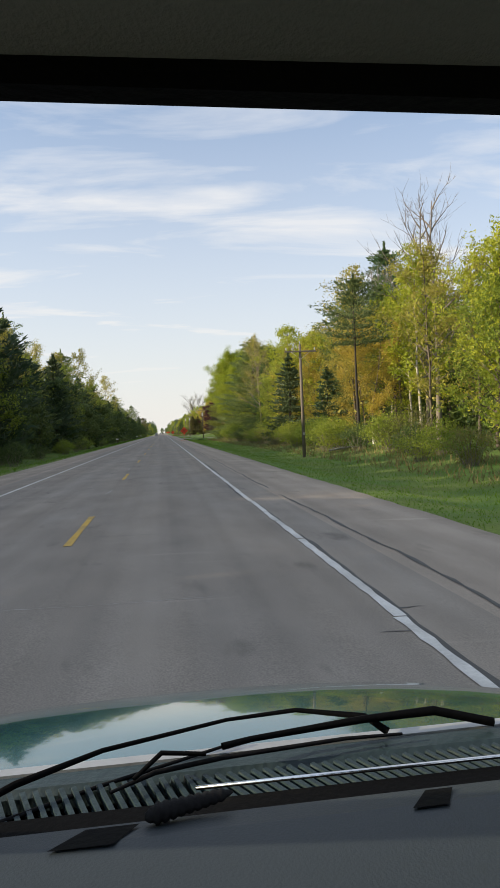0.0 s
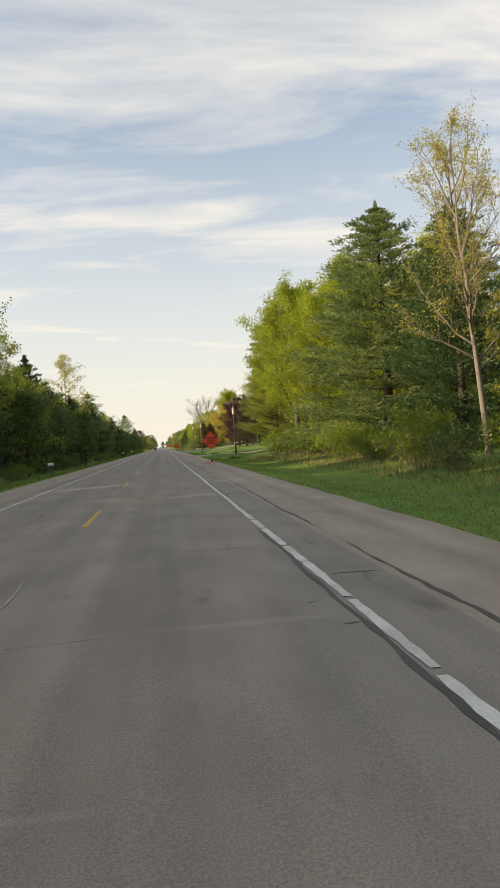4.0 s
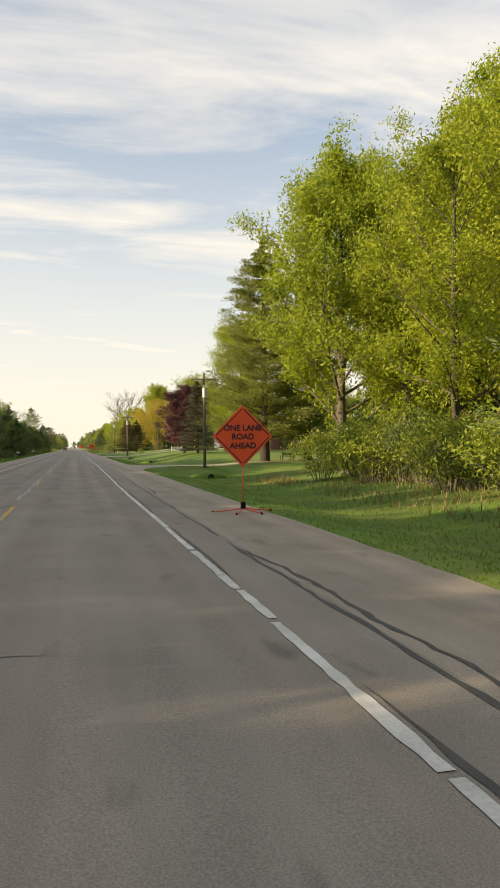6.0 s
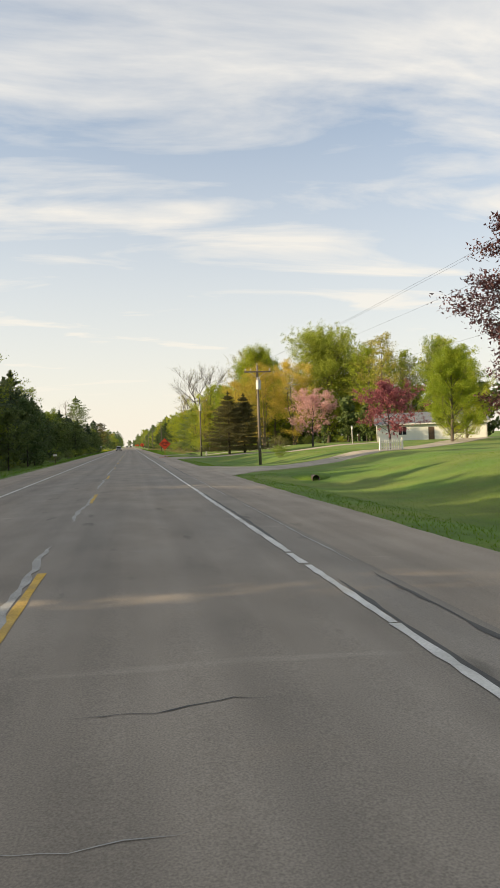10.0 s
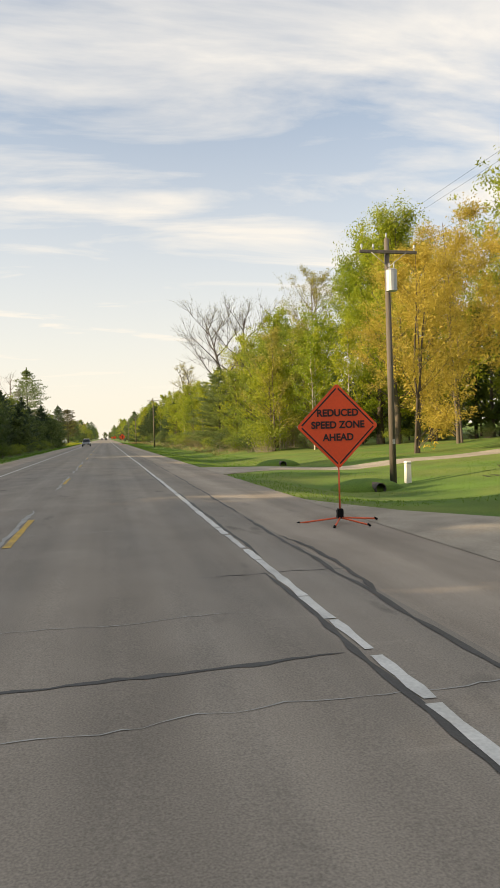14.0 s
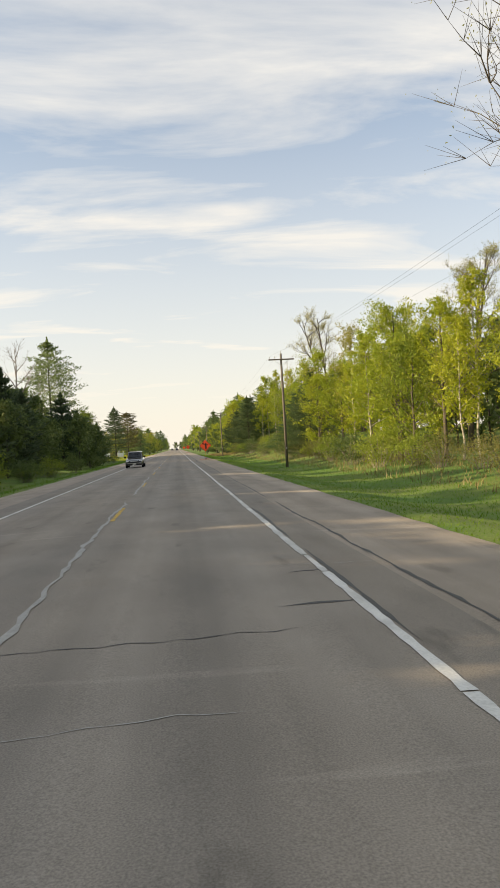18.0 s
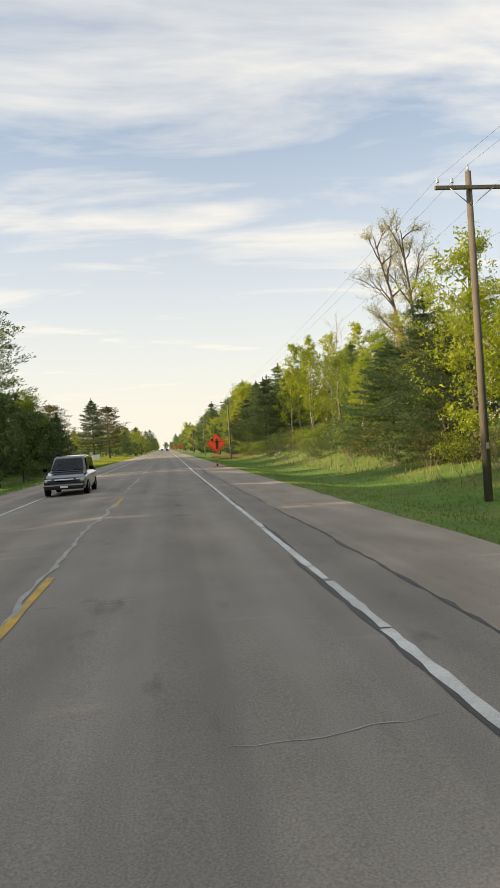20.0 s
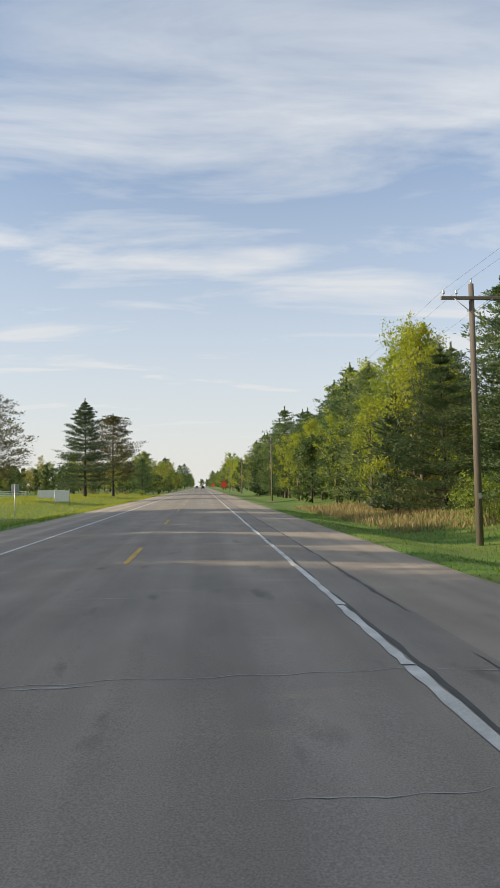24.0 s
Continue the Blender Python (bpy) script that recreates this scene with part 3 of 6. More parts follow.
def conifer(name, label, seed, height, reach, bole, mat, bark, whorls, arms, girth, profile=1.0, tilt=0.1, droop=0.0, tuft=0.16, per=8, gap=0.0,
            ragged=0.25, core=0):
    """Trunk with whorls of boughs, each bough set with needle sprays."""
    root = thing(name, label, "tree")
    rng, r = random.Random(seed), np.random.RandomState(seed)
    wood, green = Soup(), Soup()
    n = 6
    trunk = [Vector((0, 0, -0.3))] + [Vector((rng.uniform(-1, 1) * 0.08, rng.uniform(-1, 1) * 0.08, height * i / n)) for i in range(1, n + 1)]
    wood.tube(trunk, [girth * 1.2] + [girth * (1 - 0.93 * i / n) for i in range(1, n + 1)], 7)
    for k in range(whorls):
        u = (k + rng.uniform(0, 0.7)) / whorls
        z = height * (bole + (0.985 - bole) * u)
        if rng.random() < gap and u < 0.7:
            continue
        length0 = reach * ((1 - u) ** profile * 0.95 + 0.05) * min(1.0, 0.22 + 6.0 * (1 - u))
        if profile < 0.7:
            length0 *= (0.62 + 0.45 * math.sin(math.pi * (0.22 + 0.6 * u))) * (1 - 0.35 * u ** 5)
        for j in range(arms):
            az = j * 2 * math.pi / arms + k * 0.9 + rng.uniform(-0.35, 0.35)
            length = length0 * rng.uniform(1 - ragged * 1.6, 1 + ragged)
            slope = tilt + 0.5 * u - droop * (1 - u)
            way = Vector((math.cos(az), math.sin(az), slope)).normalized()
            p = [Vector((0, 0, z))]
            steps = 4
            for i in range(1, steps + 1):
                bend = 0.10 * length * (i / steps) ** 2
                p.append(Vector((0, 0, z)) + way * (length * i / steps) + Vector((0, 0, bend - droop * 0.12 * length * (i / steps))))
            w = max(0.012, girth * 0.16 * (1 - 0.7 * u))
            wood.tube([p[0], p[2], p[4]], [w, w * 0.6, w * 0.15], 3)
            side = Vector((-math.sin(az), math.cos(az), 0))
            puffs = 2 + int(3.4 * length / reach)
            for q in range(puffs):
                a = 0.30 + 0.72 * (q + rng.random()) / puffs
                b = rng.uniform(-1, 1) * 0.24 * length * (1.1 - 0.6 * a)
                c = Vector((0, 0, z)) + way * (length * a) + Vector((0, 0, 0.10 * length * a * a - droop * 0.12 * length * a)) + side * b
                m = max(4, int(per * rng.uniform(0.7, 1.3)))
                wide = min(0.16 + 0.085 * length, 0.06 + 0.28 * length)
                cs = np.array(tuple(c)) + np.clip(r.normal(size=(m, 3)), -1.6, 1.6) * np.array([wide, wide, wide * 0.28])
                ax = np.array(tuple(way)) * 0.7 + (cs - np.array(tuple(c))) / wide * 0.5 + np.array([0, 0, 0.25])
                green.leaves(cs, tuft, r, long=1.35, axis=ax)
                if core:
                    cs = np.array(tuple(c)) + np.clip(r.normal(size=(core, 3)), -1.3, 1.3) * np.array([wide, wide, wide * 0.4]) * 0.75
                    green.leaves(cs, 0.03 + wide * 0.17, r, axis=np.array([[1.0, 0, 0.2]] * core) * 0 + np.array(tuple(way)))
    # the leading shoot, set with short sprays
    top = r.uniform(0.90, 1.01, 150)
    round_it = r.uniform(0, 2 * math.pi, 150)
    out = (1.02 - top) * height * 0.16 * r.uniform(0.3, 1.0, 150)
    cs = np.stack([np.cos(round_it) * out, np.sin(round_it) * out, top * height], axis=1)
    green.leaves(cs, max(tuft, 0.10), r, long=1.35, axis=np.stack([np.cos(round_it), np.sin(round_it), np.full(150, 1.2)], axis=1))
    wood.object("trunk", bark, root, smooth=True)
    green.object("crown", mat, root)
    return root


def shrub(name, label, seed, height, spread, mat, stems=16, per=10, size=0.10, puff=0.28, bark=None):
    root = thing(name, label, "shrub")
    rng, r = random.Random(seed), np.random.RandomState(seed)
    s, ends = Soup(), []
    for i in range(stems):
        az = i * 2.4
        rad = math.sqrt((i + 0.5) / stems)
        tip = Vector((math.cos(az) * rad * spread, math.sin(az) * rad * spread, height * (1 - 0.45 * rad * rad) * rng.uniform(0.75, 1.05)))
        p = [Vector((tip.x * 0.2, tip.y * 0.2, -0.15)), tip * 0.55 + Vector((rng.uniform(-.1, .1), rng.uniform(-.1, .1), 0.12)), tip]
        s.tube(p, [0.02, 0.014, 0.005], 3)
        for t in (0.35, 0.55, 0.75, 0.92, 1.0):
            ends.append(p[1].lerp(tip, t) if t > 0.5 else p[0].lerp(p[1], t * 2))
    tagged(s.object("woody_base", bark or TWIG, root), kind="stuff")
    e = np.repeat(np.array([tuple(p) for p in ends]), per, axis=0)
    e = e + r.normal(size=e.shape) * np.array([puff, puff, puff * 0.7])
    e[:, 2] = np.abs(e[:, 2])
    leaf = Soup()
    leaf.leaves(e, size, r)
    leaf.object("leaves", mat, root)
    return root


def stand(proto, x, y, k=1.0, turn=None, sink=0.05, label="", group="", tall=1.0):
    """Sets a copy of a plant on the ground."""
    turn = (x * 37.0 + y * 61.0) % 360 if turn is None else turn
    m = pose(x, y, ground_z(x, y) - sink, 0, 0, turn) @ Matrix.Diagonal((k, k, k * tall, 1))
    ob = copy_thing(proto, m)
    if label or group:
        tagged(ob, label, group=group)
    return ob


PROTO = {}


def proto(key, make, *args, **kw):
    """A pattern plant, kept under the ground far behind the start until it is set."""
    PROTO[key] = make(*args, **kw)
    return PROTO[key]


NEEDLE_SPRUCE = leafage("blue-green spruce needles", (0.035, 0.075, 0.036), (0.110, 0.145, 0.070), 0.2)
for i, s in enumerate((11, 12, 13)):
    proto(f"lime{i}", leafy, "maple_tree", "tall maple with fresh yellow-green leaves at the wood edge", s, 16, 5.0, 0.10, LEAF_LIME, BARK, 22, 4, 2, 0.24, 14, 0.128, 0.60)
    proto(f"green{i}", leafy, "leafy_tree", "broad tree with young green leaves among the wood", s + 20, 14, 4.8, 0.06, LEAF_GREEN, BARK, 22, 4, 2, 0.20, 13, 0.130, 0.60)
    proto(f"olive{i}", leafy, "budding_tree", "slender tree with thin olive-brown budding leaves", s + 40, 17, 4.0, 0.16, LEAF_OLIVE, BARK, 20, 4, 2, 0.15, 9, 0.12, 0.58)
    proto(f"aspen{i}", leafy, "aspen_tree", "slim aspen with pale trunk and thin spring leaves", s + 60, 16, 2.9, 0.25, LEAF_LIME, PALE_BARK, 18, 4, 2, 0.13, 8, 0.135, 0.45)
    proto(f"bare{i}", leafy, "bare_tree", "tall bare tree with grey twigs against the sky", s + 80, 19, 5.5, 0.28, LEAF_OLIVE, TWIG, 16, 5, 4, 0.24, 0)
    proto(f"pine{i}", conifer, "white_pine", "white pine with layered feathery green boughs", s + 100, 18, 5.2, 0.05, NEEDLE_MID, DARK_BARK, 23, 6, 0.24, 0.42, 0.14, 0.0, 0.13, 34, 0.03)
    proto(f"dark{i}", conifer, "dark_pine", "dark dense conifer in the shaded tree line", s + 120, 13, 4.0, 0.02, NEEDLE_DARK, DARK_BARK, 17, 6, 0.18, 0.6, 0.15, 0.0, 0.27, 10)
    proto(f"spruce{i}", conifer, "spruce_tree", "conical spruce with drooping green boughs", s + 140, 12, 3.8, 0.02, NEEDLE_SPRUCE, DARK_BARK, 22, 7, 0.18, 0.9, 0.0, 0.25, 0.22, 10, 0, 0.16)
    proto(f"cedar{i}", shrub, "cedar_shrub", "dark green brush along the shaded tree line", s + 230, 2.8, 2.0, LEAF_SHADE, 20, 20, 0.095)
    proto(f"screen{i}", leafy, "dense_tree", "dense dark tree deep in the wood", s + 250, 13, 4.2, 0.02, LEAF_SHADE, DARK_BARK, 12, 2, 1, 0.2, 6, 0.62, 0.9, fill=5, big=1.2)
    proto(f"shrub{i}", shrub, "shrub", "green leafy brush at the edge of the wood", s + 160, 2.6, 1.9, LEAF_GREEN, 22, 22, 0.085)
    proto(f"brush{i}", shrub, "brush", "yellowish budding brush at the edge of the wood", s + 180, 2.4, 1.9, LEAF_BRUSH, 24, 14, 0.075)
    proto(f"wood{i}", leafy, "undergrowth_tree", "dark green leafy young tree in the shaded tree line", s + 200, 10, 3.8, 0.03, LEAF_SHADE, DARK_BARK, 18, 4, 1, 0.12, 8, 0.22, 0.62)


FAR = []


def far_woods():
    """The trees that nobody could count, deep in the woods and far off, with the unseen sun-blocking rows, as one mesh.
    """
    vs, ts, ms, n = [], [], [], 0
    cache = {}
    for key, m in FAR:
        if key not in cache:
            got = []
            for slot, ob in enumerate(sorted(PROTO[key].children, key=lambda o: o.name, reverse=True)):
                me = ob.data
                me.calc_loop_triangles()
                co = np.empty(len(me.vertices) * 3)
                me.vertices.foreach_get("co", co)
                tri = np.empty(len(me.loop_triangles) * 3, int)
                me.loop_triangles.foreach_get("vertices", tri)
                got.append((slot, co.reshape(-1, 3), tri))
            cache[key] = got
        a = np.array(m)
        for slot, co, tri in cache[key]:
            vs.append(co @ a[:3, :3].T + a[:3, 3])
            ts.append(tri + n)
            ms.append(np.full(len(tri) // 3, slot))
            n += len(co)
    v, t, mi = np.concatenate(vs), np.concatenate(ts), np.concatenate(ms)
    me = bpy.data.meshes.new("far_woods")
    k = len(t) // 3
    me.vertices.add(len(v))
    me.vertices.foreach_set("co", v.ravel())
    me.loops.add(3 * k)
    me.loops.foreach_set("vertex_index", t.astype(np.int32))
    me.polygons.add(k)
    me.polygons.foreach_set("loop_start", np.arange(0, 3 * k, 3, dtype=np.int32))
    for mat in (DARK_BARK, LEAF_SHADE):
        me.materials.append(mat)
    me.polygons.foreach_set("material_index", mi.astype(np.int32))
    me.update(calc_edges=True)
    tagged(new("far_woods", me), "dense dark green woods behind the roadside trees, with rows added to block the sun", "woods", kind="stuff")


def woods(y0, y1, x0, x1, count, mix, seed, low=0.75, high=1.2, skip=()):
    """Scatters trees over a stretch beside the road. mix: keys, repeated as often as they are to come."""
    r = random.Random(seed)
    for i in range(count):
        y = y0 + (y1 - y0) * (i + r.random()) / count
        x = r.uniform(x0, x1)
        key = r.choice(mix) + str(r.randint(0, 2))
        k = r.uniform(low, high)
        if any(a < y < b for a, b in skip):
            continue
        turn, tall = r.uniform(0, 360), r.uniform(0.9, 1.12)
        k *= 0.78 if key.startswith("wood") and (abs(x) > 24 or y > 690) else 1.0
        if key.startswith("screen") or (key.startswith("wood") and (abs(x) > 24 or y > 690)):
            FAR.append(("screen" + key[-1], pose(x, y, ground_z(x, y) - 0.05, 0, 0, turn) @ Matrix.Diagonal((k, k, k * tall, 1))))
        else:
            stand(PROTO[key], x, y, k, turn, tall=tall)


# the shaded tree line left of the road
GAPS = ((479.5, 488.5), (361.5, 367.5))
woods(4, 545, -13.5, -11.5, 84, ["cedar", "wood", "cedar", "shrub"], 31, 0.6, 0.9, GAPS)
woods(8, 240, -17.5, -14, 52, ["dark", "dark", "wood", "wood", "dark", "green", "olive"], 32, 0.85, 1.2, GAPS)
woods(240, 345, -17.5, -14, 24, ["dark", "wood", "wood", "dark", "green"], 90, 0.8, 1.05, GAPS)
woods(345, 545, -17.5, -14, 46, ["dark", "dark", "wood", "wood", "dark", "green"], 91, 0.6, 0.82, GAPS)
woods(0, 240, -25, -18.5, 44, ["pine", "green", "wood", "dark", "lime", "olive"], 33, 0.80, 1.08, GAPS)
woods(240, 345, -25, -18.5, 18, ["pine", "green", "wood", "dark", "lime", "olive"], 92, 0.66, 0.86, GAPS)
woods(345, 560, -25, -18.5, 38, ["pine", "green", "wood", "dark", "lime", "olive"], 93, 0.52, 0.7, GAPS)
woods(0, 345, -36, -26, 28, ["pine", "green", "wood", "lime", "bare"], 34, 0.9, 1.1, GAPS)
woods(345, 560, -36, -26, 16, ["pine", "green", "wood", "lime"], 94, 0.65, 0.85, GAPS)
# Unseen rows added behind the tree line to keep sun off the road.
woods(0, 345, -31, -24, 31, ["screen"], 36, 0.95, 1.1, GAPS)
woods(345, 560, -31, -24, 24, ["screen"], 95, 0.9, 1.05, GAPS)
for y0, y1 in ((84, 104), (188, 214), (284, 308)):
    woods(y0, y1, -46, -24, 14, ["screen"], int(y0), 1.1, 1.3)
woods(0, 345, -46, -35, 74, ["screen"], 35, 1.32, 1.5, GAPS)
woods(345, 560, -46, -35, 62, ["screen"], 96, 1.3, 1.48, GAPS)
# the wood right of the road before the houses
woods(16, 140, 14.8, 17.5, 46, ["brush", "shrub", "cedar", "shrub"], 41, 0.65, 1.2)
woods(60, 125, 18, 21, 2, ["spruce"], 47, 0.6, 0.85)
woods(30, 150, 19, 24, 16, ["olive", "lime", "aspen", "olive"], 48, 0.6, 0.9, ((46, 72), (124, 152)))
woods(152, 172, 15.2, 19, 16, ["shrub", "shrub", "cedar"], 49, 0.9, 1.35)
woods(22, 150, 18, 22, 24, ["olive", "aspen", "olive", "green", "lime"], 42, 0.6, 0.9, ((46, 72), (116, 152)))
woods(25, 160, 23, 32, 38, ["olive", "lime", "olive", "aspen", "pine", "bare"], 43, 0.85, 1.15, ((126, 146),))
woods(25, 170, 33, 50, 36, ["olive", "lime", "pine", "green"], 44, 1.0, 1.3)
# behind the gardens
woods(190, 345, 76, 112, 60, ["lime", "green", "wood", "green", "olive"], 45, 1.0, 1.45)
woods(335, 400, 45, 78, 22, ["lime", "green", "olive", "olive"], 46, 1.0, 1.35)
# the wood right of the road after the houses
woods(372, 470, 15.0, 17.5, 26, ["brush", "cedar", "brush", "shrub"], 51, 0.6, 1.0)
woods(366, 470, 17, 20, 12, ["lime", "green"], 50, 0.5, 0.75, ((386, 424),))
woods(366, 470, 17.5, 23, 30, ["lime", "aspen", "lime", "green", "aspen", "olive"], 52, 0.6, 0.9, ((386, 424),))
woods(366, 440, 24, 36, 18, ["lime", "aspen", "olive", "green", "olive"], 53, 0.8, 1.05, ((398, 410),))
woods(440, 500, 25, 36, 16, ["lime", "aspen", "olive", "green", "olive"], 97, 0.62, 0.82)
woods(470, 575, 14.5, 21, 50, ["brush", "shrub", "cedar", "brush", "cedar"], 54, 0.6, 1.05)
woods(480, 505, 18.5, 24, 10, ["lime", "pine", "olive", "green", "aspen"], 61, 0.45, 0.62)
woods(505, 580, 24, 36, 30, ["lime", "aspen", "olive", "pine", "aspen"], 55, 0.6, 0.8)
woods(555, 680, 14, 18, 36, ["pine", "lime", "dark", "lime", "wood"], 56, 0.55, 0.85)
woods(555, 690, 19, 32, 40, ["pine", "pine", "lime", "aspen", "pine"], 57, 0.7, 0.95)
woods(680, 980, 13, 24, 44, ["lime", "pine", "wood", "olive"], 58, 0.6, 0.95)
# open ground and far trees on the left at the end
woods(690, 980, -26, -13, 40, ["lime", "wood", "olive", "pine"], 59, 0.55, 0.85)
woods(600, 760, -90, -50, 40, ["olive", "wood", "wood"], 60, 0.45, 0.75)
woods(700, 900, -60, -28, 40, ["olive", "lime", "wood"], 62, 0.5, 0.8)
woods(850, 950, -260, -25, 80, ["screen", "wood", "screen"], 68, 0.8, 1.15)
woods(640, 900, -170, -90, 60, ["screen", "wood"], 66, 0.8, 1.2)
woods(760, 800, -90, -24, 30, ["screen", "wood", "green"], 67, 0.5, 0.8)
woods(700, 735, -125, -27, 46, ["olive", "wood", "green", "screen", "olive"], 69, 0.42, 0.62)
woods(735, 760, -220, -90, 40, ["screen", "wood"], 70, 0.6, 0.9)
woods(672, 700, -46, -12, 22, ["brush", "shrub", "wood"], 71, 0.3, 0.6)
woods(700, 1000, -20, -11, 40, ["wood", "green", "olive"], 72, 0.4, 0.7)
woods(1700, 1760, -70, 70, 30, ["screen"], 74, 0.9, 1.2)
# bushes between the gardens
woods(326, 350, 40, 62, 20, ["wood", "shrub", "cedar"], 73, 0.5, 0.85)
# far woods where the road runs out of sight
woods(980, 1700, 13, 40, 46, ["wood", "green", "pine"], 63, 0.9, 1.3)
woods(980, 1700, -40, -13, 46, ["wood", "green", "pine"], 64, 0.9, 1.3)

woods(366, 398, 16.8, 22, 18, ["shrub", "brush", "cedar", "shrub", "cedar"], 98, 0.9, 1.35)

# undergrowth that closes the view into the woods
woods(20, 180, 26, 34, 36, ["wood", "shrub"], 81, 0.5, 0.9)
woods(366, 570, 25, 34, 48, ["wood", "shrub"], 82, 0.5, 0.8)
woods(570, 690, 20, 30, 24, ["wood", "dark"], 83, 0.5, 0.8)
woods(190, 345, 74, 90, 34, ["screen", "wood"], 84, 0.6, 1.0)
woods(335, 400, 32, 50, 34, ["wood", "shrub", "cedar"], 88, 0.4, 0.8)
woods(345, 470, 50, 70, 40, ["screen"], 89, 0.6, 0.9)
woods(345, 400, 60, 90, 14, ["screen"], 85, 0.8, 1.1)
woods(20, 180, 50, 64, 30, ["screen"], 86, 1.0, 1.3)
woods(370, 700, 38, 52, 50, ["screen"], 87, 0.8, 1.1)

# single trees that stand out
proto("hemlock", conifer, "tall_pine", "tall old white pine with open spreading boughs", 301, 25, 5.8, 0.09, NEEDLE_PINE, DARK_BARK, 28, 7, 0.48, 0.55, 0.15, 0.0, 0.082, 190, 0.04, 0.40, core=20)
proto("airy", leafy, "tall_maple", "tall airy maple on the lawn with light green leaves", 325, 20.5, 6.6, 0.13, LEAF_LIME, DARK_BARK, 40, 6, 3, 0.36, 36, 0.096, 0.74, 1.30, 1, fill=10, big=1.3)
proto("bigpine", conifer, "big_pine", "big dense pine with long drooping green boughs", 302, 19, 6.4, 0.02, NEEDLE_MID, DARK_BARK, 24, 7, 0.35, 0.70, 0.10, 0.10, 0.092, 104, 0.0, 0.31, core=40)
proto("yardmaple", leafy, "yard_maple", "large maple with bright yellow-green leaves beside the lawn", 303, 20, 7.5, 0.10, LEAF_LIME, BARK, 36, 6, 3, 0.38, 42, 0.122, 0.76, fill=60, big=1.2)
proto("edgemaple", leafy, "maple_tree", "tall maple with fresh yellow-green leaves beside the lawn", 320, 16, 5.4, 0.14, LEAF_LIME, BARK, 26, 5, 3, 0.24, 30, 0.085, 0.62, fill=40, big=1.3)
proto("copper", leafy, "copper_maple", "round copper-purple maple on the lawn", 304, 14.5, 4.7, 0.12, LEAF_COPPER, DARK_BARK, 42, 6, 3, 0.30, 46, 0.108, 0.64, fill=60, big=1.3)
proto("greyspruce", conifer, "grey_spruce", "tall grey-green spruce with bare lower boughs", 305, 15.0, 3.6, 0.05, NEEDLE_GREY, DARK_BARK, 34, 8, 0.22, 0.85, 0.02, 0.22, 0.11, 34)
proto("lawnspruce", conifer, "lawn_spruce", "dark conical spruce standing on the lawn", 306, 9.8, 3.9, 0.07, NEEDLE_OLIVE, DARK_BARK, 22, 8, 0.16, 1.0, 0.05, 0.2, 0.080, 64, 0, 0.22)
proto("round", leafy, "round_maple", "round-headed maple with upright limbs and light green leaves", 307, 20, 12.0, 0.06, LEAF_GREEN, BARK, 52, 6, 3, 0.42, 22, 0.170, 0.90, 0.85, fill=34)
proto("gold", leafy, "golden_maple", "maple with golden orange young leaves", 308, 17, 5.5, 0.03, LEAF_GOLD, BARK, 32, 5, 3, 0.22, 32, 0.080, 0.62, 0.7, 3, fill=16)
proto("cherry", leafy, "pink_crabapple", "crabapple tree in full pink blossom", 309, 7.2, 3.6, 0.2, BLOSSOM_PINK, DARK_BARK, 22, 5, 3, 0.14, 11, 0.10, 0.32, 0.5)
proto("redcherry", leafy, "red_crabapple", "crabapple tree in dark pink blossom", 310, 6.2, 3.4, 0.24, BLOSSOM_RED, DARK_BARK, 22, 5, 3, 0.13, 11, 0.10, 0.32, 0.45)
proto("lightpine", conifer, "field_pine", "broad lone pine with flat layered boughs", 311, 17, 6.4, 0.16, NEEDLE_OLIVE, DARK_BARK, 15, 7, 0.30, 0.36, 0.14, 0.0, 0.13, 60, 0.05)
proto("fieldspruce", conifer, "field_spruce", "tall dark lone spruce on the open lawn", 312, 18.5, 5.6, 0.12, NEEDLE_SPRUCE, DARK_BARK, 24, 8, 0.28, 0.72, 0.05, 0.1, 0.12, 50, 0.0)
proto("oldbare", leafy, "old_bare_tree", "large old bare tree with crooked limbs", 313, 22, 5.6, 0.30, LEAF_OLIVE, OLD_BARK, 26, 8, 6, 0.42, 4, 0.075, 0.4, 0.6, 2, fill=0, bend=0.34)

proto("darkpine", conifer, "dark_green_pine", "broad dense dark green pine at the wood edge", 314, 19, 6.8, 0.02, NEEDLE_DEEP, DARK_BARK, 24, 7, 0.35, 0.62, 0.08, 0.05, 0.11, 56, 0.04, 0.32, core=20)
proto("lonepine", conifer, "tall_thin_pine", "tall thin pine with a bare trunk and a flat crown", 315, 14, 3.2, 0.58, NEEDLE_DEEP, DARK_BARK, 9, 6, 0.16, 0.45, 0.10, 0.0, 0.11, 26, 0.12, 0.3)
proto("oak", leafy, "bare_oak", "large bare oak with wide crooked limbs over the spruce", 316, 22.5, 9.2, 0.40, LEAF_OLIVE, OLD_BARK, 22, 10, 8, 0.46, 1, 0.07, 0.35, 0.42, 2, fill=0, bend=0.36)
proto("tallbud", leafy, "budding_maple", "very tall maple with thin budding leaves and pale limbs", 317, 27, 7.5, 0.25, LEAF_OLIVE, TWIG, 26, 7, 4, 0.36, 7, 0.10, 0.5, 0.9, 2, fill=4, big=1.2)
proto("snag", leafy, "dead_tree", "slim dead tree with pale bare limbs", 318, 15.5, 2.6, 0.22, LEAF_OLIVE, PALE_BARK, 18, 4, 3, 0.17, 0, rise=0.9)
